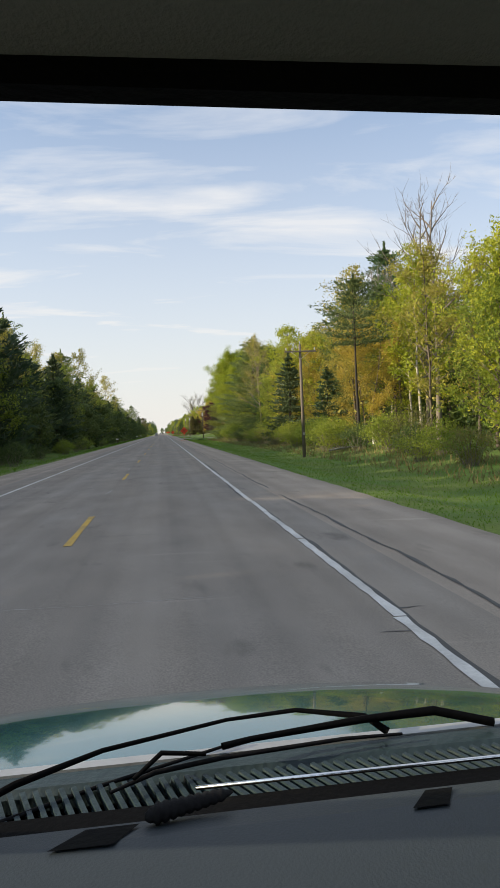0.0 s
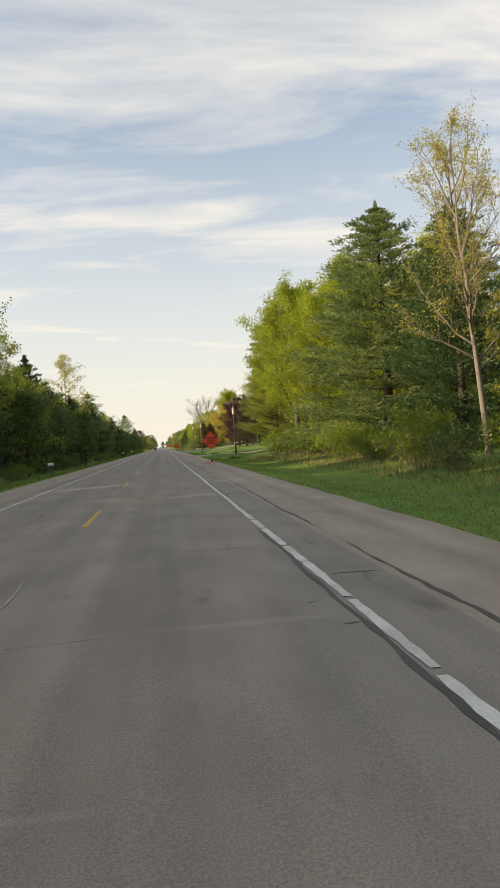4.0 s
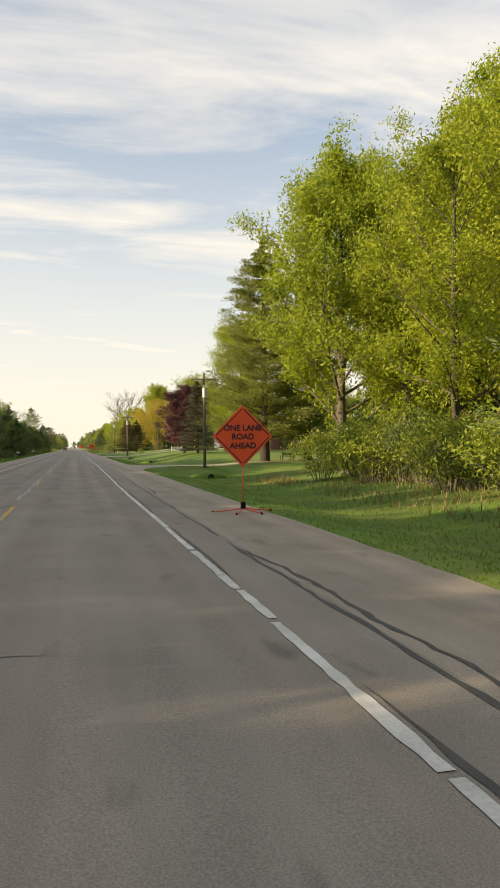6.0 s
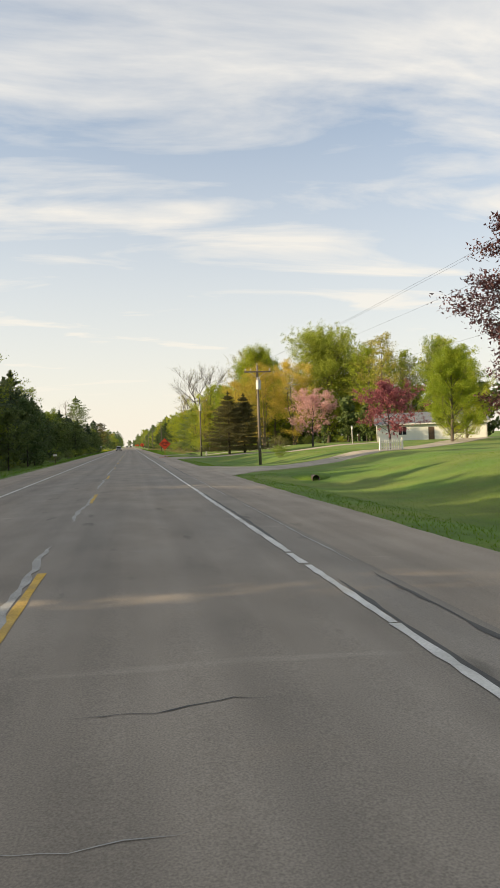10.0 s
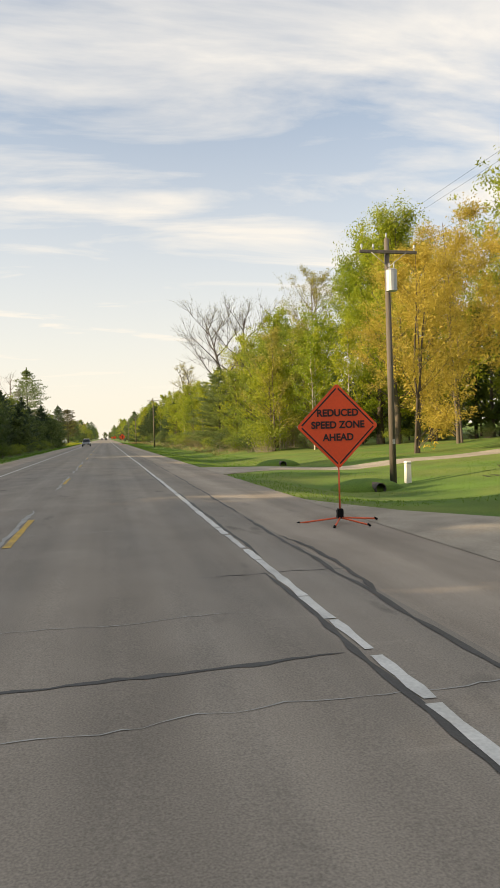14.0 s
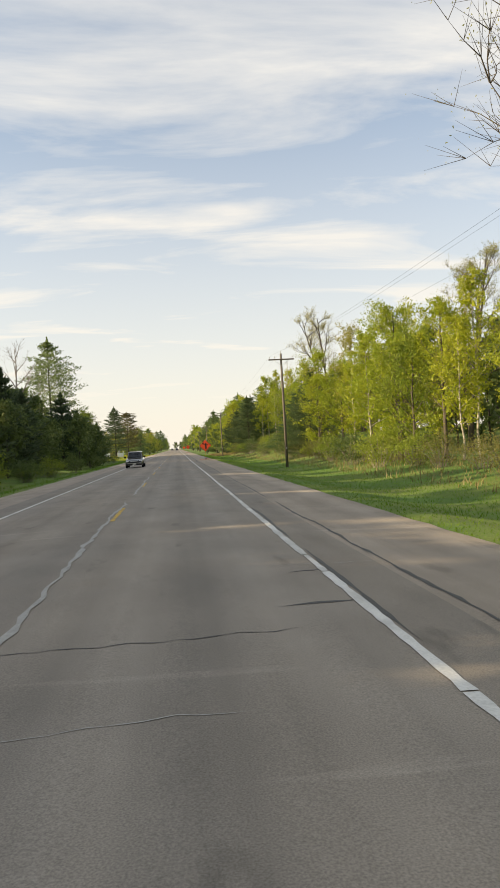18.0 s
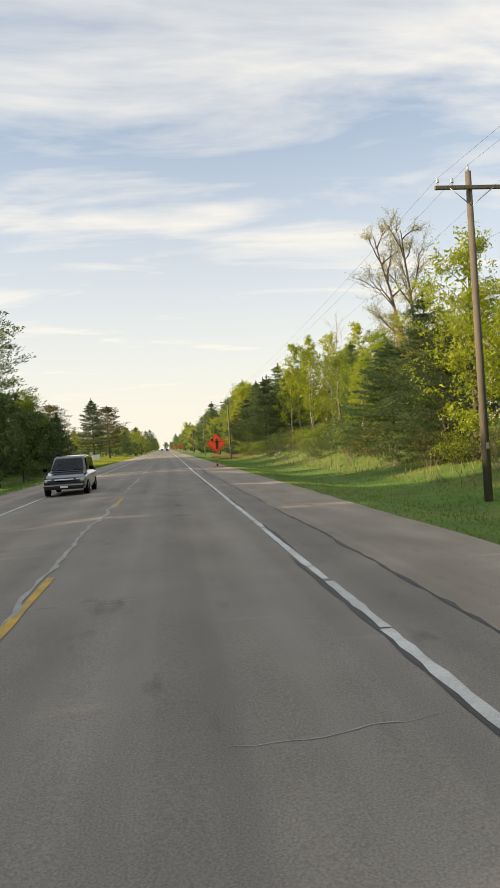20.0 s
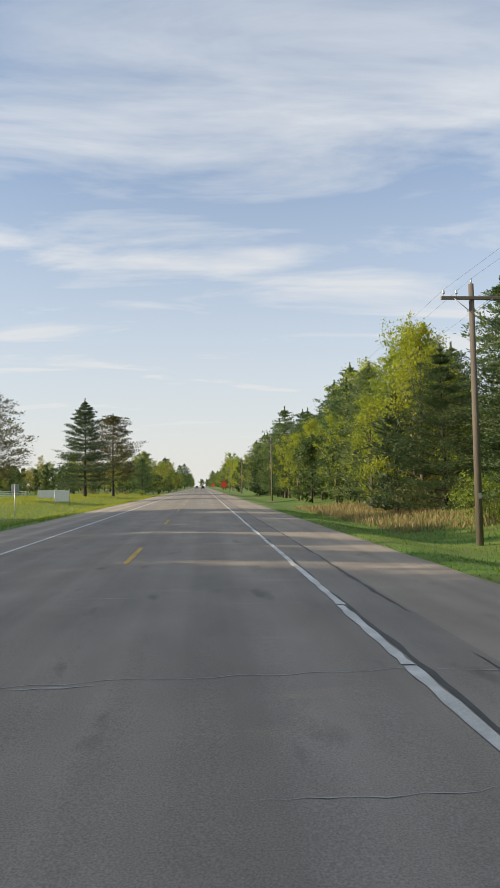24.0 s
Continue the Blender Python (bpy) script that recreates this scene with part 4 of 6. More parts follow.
# wood before the houses
stand(PROTO["pine1"], 32.8, 90.4, 1.45)
stand(PROTO["olive0"], 19.4, 61.5, 0.98)
stand(PROTO["bare0"], 28, 78, 0.85)
stand(PROTO["bare1"], 24, 62, 0.68)
for x, y in ((24.5, 66), (26, 69), (27.5, 64), (23.5, 58), (22, 52)):
    stand(PROTO["aspen1"], x, y, 1.0)
stand(PROTO["edgemaple"], 22.2, 156.0, 1.2)
stand(PROTO["edgemaple"], 28, 146, 1.2)
stand(PROTO["bigpine"], 21.2, 143.2, 1.36, 25, tall=0.82)
stand(PROTO["bigpine"], 23.6, 134, 0.95, 70)
stand(PROTO["tallbud"], 19.6, 122.5, 0.70, 10, label="tall airy tree with thin yellow-green leaves at the wood edge")
stand(PROTO["spruce1"], 17.6, 84.2, 0.92)
stand(PROTO["lonepine"], 17.5, 54.0, 1.0)
for x, y, k in ((20.5, 61, 0.66), (24, 70, 0.8), (21.5, 79, 0.68), (20.5, 96, 0.62)):
    stand(PROTO["gold"], x, y, k, label="slim maple with golden young leaves at the wood edge")
stand(PROTO["yardmaple"], 19.6, 175.5, 1.05)
stand(PROTO["yardmaple"], 26.0, 166, 1.05, 120)
stand(PROTO["yardmaple"], 23.8, 174, 0.85, 250)
stand(PROTO["yardmaple"], 27.5, 181, 1.1, 220)
stand(PROTO["yardmaple"], 35.0, 186, 1.1, 300)
stand(PROTO["edgemaple"], 18.5, 159, 1.05, 80)
stand(PROTO["pine0"], 23.2, 75, 0.96)
# garden trees
stand(PROTO["hemlock"], 21.0, 199.9, 1.0, tall=0.95)
stand(PROTO["hemlock"], 25.6, 199.6, 0.85, 140)
stand(PROTO["airy"], 23.6, 221.5, 1.0, 40, tall=0.87)
stand(PROTO["greyspruce"], 19.9, 234.0, 0.80, tall=0.95)
stand(PROTO["copper"], 19.3, 243.5, 0.84, 150, tall=0.90)
stand(PROTO["redcherry"], 23.0, 273.5, 0.82)
stand(PROTO["cherry"], 29.0, 320.0, 1.08)
stand(PROTO["round"], 43.0, 358.4, 1.02)
stand(PROTO["lawnspruce"], 15.5, 316.8, 1.08, tall=0.86)
stand(PROTO["lawnspruce"], 18.0, 318.2, 1.04, 70, tall=0.86)
stand(PROTO["yardmaple"], 36.5, 289, 0.56, sink=1.2, label="round maple with bright green leaves beside the gravel drive")
stand(PROTO["yardmaple"], 43.5, 299, 0.50, 100, sink=1.3, label="round maple with bright green leaves beside the gravel drive")
stand(PROTO["bare2"], 56, 345, 0.85)
stand(PROTO["edgemaple"], 25.2, 227.0, 0.74, 15, tall=0.80, label="low leafy green maple in front of the brick house")
stand(PROTO["lime2"], 30.0, 232.0, 0.66, label="leafy yellow-green tree beside the brick house")
# These shrubs take the darkened leaves, as shade from the maple above.
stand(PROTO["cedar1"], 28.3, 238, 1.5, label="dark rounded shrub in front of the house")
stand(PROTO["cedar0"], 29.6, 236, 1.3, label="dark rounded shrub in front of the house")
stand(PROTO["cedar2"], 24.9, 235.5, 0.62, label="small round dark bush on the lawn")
stand(PROTO["shrub2"], 16.2, 286, 0.5, label="low round shrub beside a utility pole")
stand(PROTO["brush1"], 24, 322, 1.0, label="bare grey-brown round bush on the lawn")
stand(PROTO["fieldspruce"], 26.3, 242, 0.29, label="small dark conical evergreen in front of the house")
for x, y, k in ((30.6, 239.5, 0.62), (32.2, 239, 0.60), (28.9, 236.5, 0.45), (36.5, 241, 0.6), (34, 232, 0.6), (30.2, 245, 0.45)):
    stand(PROTO["wood1"], x, y, k, label="leafy green bush in front of the house")
# golden trees and the wood after them
for x, y, k in ((21.6, 345.8, 0.80), (27.5, 351, 0.98), (33.5, 350, 1.0)):
    stand(PROTO["gold"], x, y, k)
stand(PROTO["edgemaple"], 29.0, 365.5, 1.38, 40, label="very tall maple with bright yellow-green leaves behind the golden trees")
stand(PROTO["lime0"], 33, 366, 1.2)
for x, y, k, turn in ((30.5, 373, 1.05, 200), (56, 372, 0.9, 90)):
    stand(PROTO["yardmaple"], x, y, k, turn, label="tall maple with bright yellow-green leaves behind the lawn")
stand(PROTO["bigpine"], 18.3, 404.5, 0.72, tall=0.88, label="broad green spruce at the wood edge")
stand(PROTO["oak"], 24.6, 416.5, 0.94, tall=1.07)
for x, y, k, turn in ((20.6, 365, 0.70, 10), (23.0, 362, 0.74, 70), (22.0, 369, 0.76, 130), (18.8, 371, 0.6, 200), (25.5, 374, 0.85, 260)):
    stand(PROTO["aspen" + str(turn % 3)], x, y, k, turn)
stand(PROTO["tallbud"], 32.0, 404.0, 1.0)
stand(PROTO["lime1"], 24.4, 403, 0.78)
stand(PROTO["lime0"], 23.0, 397.5, 0.62)
stand(PROTO["green2"], 24.5, 421, 0.72)
stand(PROTO["oldbare"], 26.2, 492, 0.88, 80)
stand(PROTO["bigpine"], 18.8, 481.5, 0.64, 15, tall=0.66, label="broad green pine at the wood edge")
stand(PROTO["oldbare"], 27.0, 447, 0.8, 200)
stand(PROTO["darkpine"], 18.6, 473.6, 0.55)
stand(PROTO["darkpine"], 17.4, 468.5, 0.42, 60)
stand(PROTO["snag"], 21.4, 507.3, 1.0)
for x, y, k, turn in ((20.2, 524.0, 0.90, 0), (22.3, 525.2, 0.94, 80), (18.8, 523.0, 0.72, 190), (24.4, 522.0, 0.9, 240), (21.2, 521.0, 0.8, 300), (27.0, 516.5, 0.9, 30), (24.0, 513.0, 0.7, 130)):
    stand(PROTO["aspen" + str(turn % 3)], x, y, k, turn)
stand(PROTO["darkpine"], 17.9, 541.2, 0.62)
stand(PROTO["darkpine"], 21.8, 540.0, 0.60, 90)
stand(PROTO["darkpine"], 19.4, 547, 0.66, 130)
stand(PROTO["darkpine"], 16.8, 556, 0.55, 200)
stand(PROTO["bigpine"], 19.5, 566, 0.7, 50)
stand(PROTO["pine0"], 22, 579.6, 0.85)
stand(PROTO["lime1"], 22.1, 598, 1.05)
# left of the road
stand(PROTO["pine0"], -21.2, 520.4, 1.32)
stand(PROTO["bare1"], -24.5, 508, 1.15)
stand(PROTO["lightpine"], -16.8, 657, 1.0)
stand(PROTO["fieldspruce"], -20.5, 645, 1.0)
stand(PROTO["lightpine"], -26, 602, 0.85, 30)
stand(PROTO["bare2"], -17, 22, 0.85)
stand(PROTO["pine1"], -16.3, 128, 1.0)
stand(PROTO["pine2"], -16.0, 260, 0.95)

far_woods()
for ob in list(PROTO.values()):
    for o in (*ob.children_recursive, ob):
        bpy.data.objects.remove(o)


# ---------------------------------------------------------------- grass
def grass_band(name, label, x0, x1, y0, y1, count, height, mat, seed, keep=None):
    r = np.random.RandomState(seed)
    x, y = r.uniform(x0, x1, count), r.uniform(y0, y1, count)
    if keep is not None:
        ok = np.array([keep(a, b) for a, b in zip(x, y)])
        x, y = x[ok], y[ok]
    k = len(x)
    z = np.array([ground_z(a, b) for a, b in zip(x, y)]) - 0.01
    az, h = r.uniform(0, 6.283, k), height * r.uniform(0.5, 1.3, k)
    w = h * 0.045 + 0.014
    lean = r.normal(size=(k, 2)) * h[:, None] * 0.35
    a = np.stack([x - np.cos(az) * w, y - np.sin(az) * w, z], 1)
    b = np.stack([x + np.cos(az) * w, y + np.sin(az) * w, z], 1)
    c = np.stack([x + lean[:, 0], y + lean[:, 1], z + h], 1)
    v = np.stack([a, b, c], 1).reshape(-1, 3)
    ob = mesh_object(name, v.tolist(), [(3 * i, 3 * i + 1, 3 * i + 2) for i in range(k)], mat)
    return tagged(ob, label, "grass", kind="stuff")


off_drive = lambda x, y: not any(a < y < b for a, b, _ in DRIVES)
grass_band("verge_grass", "green uncut grass along the paved shoulder", 7.02, 9.5, -5, 570, 70000, 0.055, GRASS, 71, off_drive)
grass_band("verge_grass", "green uncut grass along the paved shoulder", 9.5, 14.0, 5, 195, 20000, 0.10, GRASS, 72)
grass_band("verge_grass", "green uncut grass along the paved shoulder", 9.5, 14.0, 350, 570, 22000, 0.10, GRASS, 73)
grass_band("verge_grass", "green uncut grass along the paved shoulder", -12.5, -7.2, 5, 560, 24000, 0.16, GRASS, 74)
grass_band("dry_grass", "dry straw-coloured grass before the wood", 12.5, 17.5, 15, 165, 7000, 0.32, DRY, 75)
grass_band("dry_grass", "dry straw-coloured grass before the wood", 13.0, 20, 375, 580, 8000, 0.32, DRY, 76)
grass_band("dry_reeds", "clump of dry reeds in the ditch", 12.5, 14.5, 167, 174, 420, 0.26, DRY, 77)
grass_band("dry_grass", "tall dry straw-coloured grass before the wood", 10.5, 16, 545, 580, 6000, 0.36, DRY, 78)


grass_band("lawn_grass", "short mown lawn grass in front of the houses", 9.5, 24, 176, 352, 60000, 0.045, GRASS, 79, off_drive)
grass_band("field_grass", "short field grass coloured yellow-green for sun", -36, -7.25, 556, 700, 70000, 0.17, FIELD, 80)


grass_band("needle_litter", "rusty brown fallen needles under the tall pines", 17.5, 29, 196.5, 203, 9000, 0.05,
           leafage("fallen needles", (0.16, 0.085, 0.04), (0.26, 0.15, 0.07), 0.1), 90, lambda x, y: ((x - 23.2) / 5.6) ** 2 + ((y - 199.7) / 3.0) ** 2 < 1)


# ---------------------------------------------------------------- driveways
def driveway(label, pts, mat, seed, lift=0.035):
    """A lane between two edges of x, y pairs, laid on the ground."""
    v, f, across = [], [], 8
    rows = []
    for (a0, b0), (a1, b1) in zip(pts, pts[1:]):
        n = max(2, int(abs(a1[0] - a0[0]) / 1.2))
        rows += [[(a0[k] + (a1[k] - a0[k]) * i / n, b0[k] + (b1[k] - b0[k]) * i / n) for k in (0, 1)] for i in range(n)]
    rows.append([(pts[-1][0][k], pts[-1][1][k]) for k in (0, 1)])
    for xs, ys in rows:
        edge = []
        for i in range(across + 1):
            x, y = xs[0] + (xs[1] - xs[0]) * i / across, ys[0] + (ys[1] - ys[0]) * i / across
            edge.append((x, y, road_z(x) + 0.008 if x < 7.05 else ground_z(x, y) + lift))
        out = Vector((xs[1] - xs[0], ys[1] - ys[0])).normalized() * (0.25 if xs[0] > 7.05 else 0.02)
        a, b = edge[0], edge[-1]
        v += [(a[0] - out.x, a[1] - out.y, a[2] - 0.14)] + edge + [(b[0] + out.x, b[1] + out.y, b[2] - 0.14)]
    w = across + 3
    f = [(r * w + i, r * w + i + 1, (r + 1) * w + i + 1, (r + 1) * w + i) for r in range(len(rows) - 1) for i in range(across + 2)]
    tagged(mesh_object("driveway", v, f, mat), label, "driveway", kind="structure")


driveway("pale gravel driveway across the lawn",
         [((6.9, 257), (6.9, 275)), ((9, 261.5), (9, 271)), ((12, 263.5), (12, 269)), ((18, 266.5), (18, 271.5)), ((26, 273), (26, 278)),
          ((36, 285), (36, 291)), ((48, 300), (47, 305)), ((66, 316), (64, 321))], GRAVEL, 1)
driveway("wide grey driveway apron", [((6.9, 304), (6.9, 323)), ((8.2, 307.5), (8.2, 319)), ((11, 308.5), (11, 314)), ((20, 309), (20, 313)), ((40, 312), (40, 316))], GRAVEL, 2)
driveway("narrow pale driveway across the verge", [((6.9, 336), (6.9, 344)), ((9, 338), (9, 341.8)), ((14, 338.5), (14, 341)), ((30, 339), (30, 341.5))], GRAVEL, 3)
driveway("sandy track along the lawn", [((6.9, 185.5), (6.9, 204)), ((7.4, 189), (7.4, 202)), ((8.2, 191.8), (8.2, 200.4)), ((11, 194.8), (11, 198.4)), ((14, 196.3), (14, 198.6)), ((24, 199.5), (24, 201.5)), ((40, 205), (39, 208)), ((58, 215), (56, 219))], GRAVEL, 4)


def loose_stones():
    """Small broken stones scattered round the gravel patch."""
    r = np.random.RandomState(91)
    v, f = [], []
    for _ in range(800):
        y = r.normal(487, 2.6)
        x = min(8.2, max(5.2, r.normal(6.7, 0.55)))
        s = r.uniform(0.008, 0.026)
        z = (road_z(x) if x < EDGE_R else ground_z(x, y)) + 0.012
        o = len(v)
        for d in ((1, 0, 0), (-1, 0, 0), (0, 1, 0), (0, -1, 0), (0, 0, 0.8), (0, 0, -0.6)):
            v.append((x + d[0] * s * r.uniform(0.7, 1.3), y + d[1] * s * r.uniform(0.7, 1.3), z + d[2] * s))
        f += [(o + a, o + b, o + c) for a, b, c in ((0, 2, 4), (2, 1, 4), (1, 3, 4), (3, 0, 4), (2, 0, 5), (1, 2, 5), (3, 1, 5), (0, 3, 5))]
    tagged(mesh_object("loose_stones", v, f, GRAVEL), "small loose stones scattered on the shoulder", "gravel", kind="stuff")


loose_stones()


# ---------------------------------------------------------------- utility poles and wires
POLES = ((12.2, 50.9, 8.6, 0), (12.75, 190.2, 8.3, 1), (12.55, 277.7, 9.0, 1), (12.7, 329.6, 9.8, 1), (11.85, 452.4, 10.6, 0),
         (11.65, 538.3, 9.6, 0), (11.7, 612.5, 9.2, 0), (11.8, 690, 9.2, 0), (11.9, 770, 9.2, 0), (12, 850, 9.2, 0))


def utility_pole(x, y, h, can):
    z = ground_z(x, y)
    root = thing("utility_pole", "weathered wooden utility pole with crossarm" + (" and grey transformer" if can else " on the grass verge"),
                 "pole", "utility poles along the road", pose(x, y, z))
    rodded("post", (0, 0, -0.3), (0, 0, h), 0.14, POLE_WOOD, root, r1=0.095, n=12)
    arm = boxed("crossarm", (-1.2, 1.2, -0.05, 0.05, h - 0.62, h - 0.50), POLE_WOOD, root, bevel=0.01, m=Matrix.Translation((0, -0.14, 0)))
    for s in (-1, 1):
        rodded("brace", (s * 0.72, -0.20, h - 0.60), (0, -0.14, h - 1.15), 0.016, STEEL, root, n=5)
    for s in (-1.1, -0.62, 1.1):
        bm = rod(bmesh.new(), (s, -0.14, h - 0.50), (s, -0.14, h - 0.40), 0.02, 0.02, 6)
        rod(bm, (s, -0.14, h - 0.40), (s, -0.14, h - 0.27), 0.055, 0.035, 8)
        part("insulator", bm, STEEL, arm)
    rodded("pole_pin", (0, 0, h), (0, 0, h + 0.22), 0.03, STEEL, root, n=6)
    boxed("tag_plate", (-0.05, 0.05, -0.17, -0.155, 1.7, 1.9), STEEL, root)
    if can:
        bm = rod(bmesh.new(), (-0.02, -0.42, h - 2.15), (-0.02, -0.42, h - 1.35), 0.22, 0.22, 14)
        rod(bm, (-0.02, -0.42, h - 1.35), (-0.02, -0.42, h - 1.28), 0.235, 0.12, 14)
        t = part("transformer", bm, STEEL, root, "grey steel transformer can", smooth=False)
        for s in (-0.09, 0.09):
            rodded("bushing", (s, -0.42, h - 1.3), (s, -0.42, h - 1.08), 0.03, STEEL, t, n=6)
    return root


for x, y, h, can in POLES:
    utility_pole(x, y, h, can)


def wire(a, b, sag):
    cu = bpy.data.curves.new("overhead_wire", "CURVE")
    cu.dimensions, cu.bevel_depth, cu.bevel_resolution = "3D", 0.0032, 1
    sp = cu.splines.new("POLY")
    sp.points.add(14)
    for i in range(15):
        t = i / 14
        p = Vector(a).lerp(Vector(b), t)
        sp.points[i].co = (p.x, p.y, p.z - sag * 4 * t * (1 - t), 1)
    cu.materials.append(RUBBER)
    return tagged(new("overhead_wire", cu), "thin dark overhead wire between the poles", "wire", "overhead wires")


for (x0, y0, h0, _), (x1, y1, h1, _) in zip(POLES[:7], POLES[1:8]):
    z0, z1 = ground_z(x0, y0) + h0, ground_z(x1, y1) + h1
    sag = 0.9 * ((y1 - y0) / 90) ** 2
    for s in (-1.1, 1.1):
        wire((x0 + s, y0 - 0.14, z0 - 0.26), (x1 + s, y1 - 0.14, z1 - 0.26), sag)
    wire((x0, y0, z0 + 0.2), (x1, y1, z1 + 0.2), sag)
    wire((x0, y0, z0 - 2.4), (x1, y1, z1 - 2.4), sag * 1.1)


# ---------------------------------------------------------------- warning signs
def letters(text, size, x, z, parent, y=-0.012):
    cu = bpy.data.curves.new("lettering", "FONT")
    cu.body, cu.size, cu.align_x, cu.align_y, cu.extrude, cu.offset = text, size, "CENTER", "CENTER", 0.001, 0.006
    ob = bpy.data.objects.new("lettering", cu)
    scene.collection.objects.link(ob)
    dg = bpy.context.evaluated_depsgraph_get()
    me = bpy.data.meshes.new_from_object(ob.evaluated_get(dg))
    bpy.data.objects.remove(ob)
    me.materials.clear()
    me.materials.append(BLACK)
    o = new("lettering", me)
    o.parent = parent
    o.matrix_basis = pose(x, y, z, 90) @ Matrix.Diagonal((1.0, 1.0, 1, 1))
    return tagged(o, "black words " + text)


def warning_sign(x, y, lines, label, low=1.28, symbol=False):
    z = road_z(x)
    root = thing("warning_sign", label, "road sign", "orange roadwork signs", pose(x, y, z))
    d, c = 0.86, low + 0.86
    bm = bmesh.new()
    rim = [(0, -d), (d, 0), (0, d), (-d, 0)]
    pts = []
    for i in range(4):
        a, b = Vector(rim[i]), Vector(rim[(i + 1) % 4])
        pts += [a.lerp(b, 0.035), a.lerp(b, 0.965)]
    vs = [bm.verts.new((p.x, 0, c + p.y)) for p in pts]
    f = bm.faces.new(vs)
    r = bmesh.ops.extrude_face_region(bm, geom=[f])
    bmesh.ops.translate(bm, verts=[v for v in r["geom"] if isinstance(v, bmesh.types.BMVert)], vec=(0, 0.012, 0))
    face = part("sign_face", bm, ORANGE, root, "diamond of orange fabric with a black rim")
    k = 0.90
    for i in range(4):
        a, b = Vector(rim[i]) * k, Vector(rim[(i + 1) % 4]) * k
        n = (b - a).normalized()
        t = Vector((-n.y, n.x)) * 0.014
        a, b = a + n * 0.03, b - n * 0.03
        bm = bmesh.new()
        q = [bm.verts.new((p.x, -0.004, c + p.y)) for p in (a - t, b - t, b + t, a + t)]
        bm.faces.new(q)
        part("border_line", bm, BLACK, face)
    for text, size, dz in lines:
        letters(text, size, 0, c + dz, face)
    if symbol:
        bm = bmesh.new()
        for cx, cz, rad in ((0.06, 0.31, 0.095), (-0.33, 0.33, 0.115)):
            bmesh.ops.create_circle(bm, cap_ends=True, segments=20, radius=rad, matrix=pose(cx, -0.006, c + cz, 90))
        for x0, x1, z0, z1, turn in ((-0.05, 0.17, -0.12, 0.20, 0), (-0.30, 0.02, 0.12, 0.18, -8), (0.12, 0.42, 0.11, 0.17, 10), (-0.04, 0.05, -0.50, -0.10, -4),
                                     (0.08, 0.17, -0.50, -0.10, 4), (-0.345, -0.315, 0.13, 0.25, 0)):
            m = pose((x0 + x1) / 2, -0.006, c + (z0 + z1) / 2, 0, turn, 0)
            w, h = (x1 - x0) / 2, (z1 - z0) / 2
            bm.faces.new([bm.verts.new(m @ Vector(p)) for p in ((-w, 0, -h), (w, 0, -h), (w, 0, h), (-w, 0, h))])
        part("symbol", bm, BLACK, face, "plain black symbol of discs and bars")
    rodded("mast", (0, 0.03, 0.28), (0, 0.03, low + 0.12), 0.018, ORANGE_PAINT, root, n=8)
    for s in (-1, 1):
        rodded("cross_rib", (-s * d * 0.0, 0.03, c - d * 0.98) if s > 0 else (-d * 0.97, 0.03, c), (0, 0.03, c + d * 0.98) if s > 0 else (d * 0.97, 0.03, c), 0.010, STEEL, root, n=6)
    bm = box(bmesh.new(), -0.055, 0.055, -0.025, 0.085, 0.10, 0.30, 0.015)
    base = part("spring_base", bm, RUBBER, root, "black spring base of the stand")
    for i in range(2):
        s = -0.05 if i == 0 else 0.05
        bm = bmesh.new()
        for j in range(7):
            bmesh.ops.create_cone(bm, cap_ends=True, segments=10, radius1=0.032, radius2=0.032, depth=0.014, matrix=Matrix.Translation((s, 0.03, 0.12 + j * 0.024)))
        part("coil_spring", bm, IRON, base)
    for az, length in ((12, 0.85), (168, 0.85), (-62, 0.75), (-118, 0.75)):
        dx, dy = math.cos(radians(az)) * length, math.sin(radians(az)) * length
        leg = rodded("leg", (0, 0.03, 0.12), (dx, dy + 0.03, 0.03), 0.018, ORANGE_PAINT, root, n=6)
        rodded("rubber_foot", (dx * 0.96, dy * 0.96 + 0.03, 0.05), (dx * 1.04, dy * 1.04 + 0.03, 0.015), 0.024, RUBBER, leg, n=6)
    return root


warning_sign(6.2, 149.65, (("ONE LANE", 0.225, 0.22), ("ROAD", 0.225, -0.02), ("AHEAD", 0.225, -0.27)), "orange diamond sign reading one lane road ahead", 1.26)
warning_sign(6.17, 317.4, (("REDUCED", 0.195, 0.26), ("SPEED ZONE", 0.195, 0.02), ("AHEAD", 0.195, -0.23)), "orange diamond sign reading reduced speed zone ahead", 1.1)
warning_sign(5.9, 489.3, (), "orange diamond roadwork sign with a black symbol", 1.18, True)
warning_sign(6.1, 655, (), "small distant orange diamond roadwork sign", 1.2)
warning_sign(6.1, 800, (), "small distant orange diamond roadwork sign", 1.2)


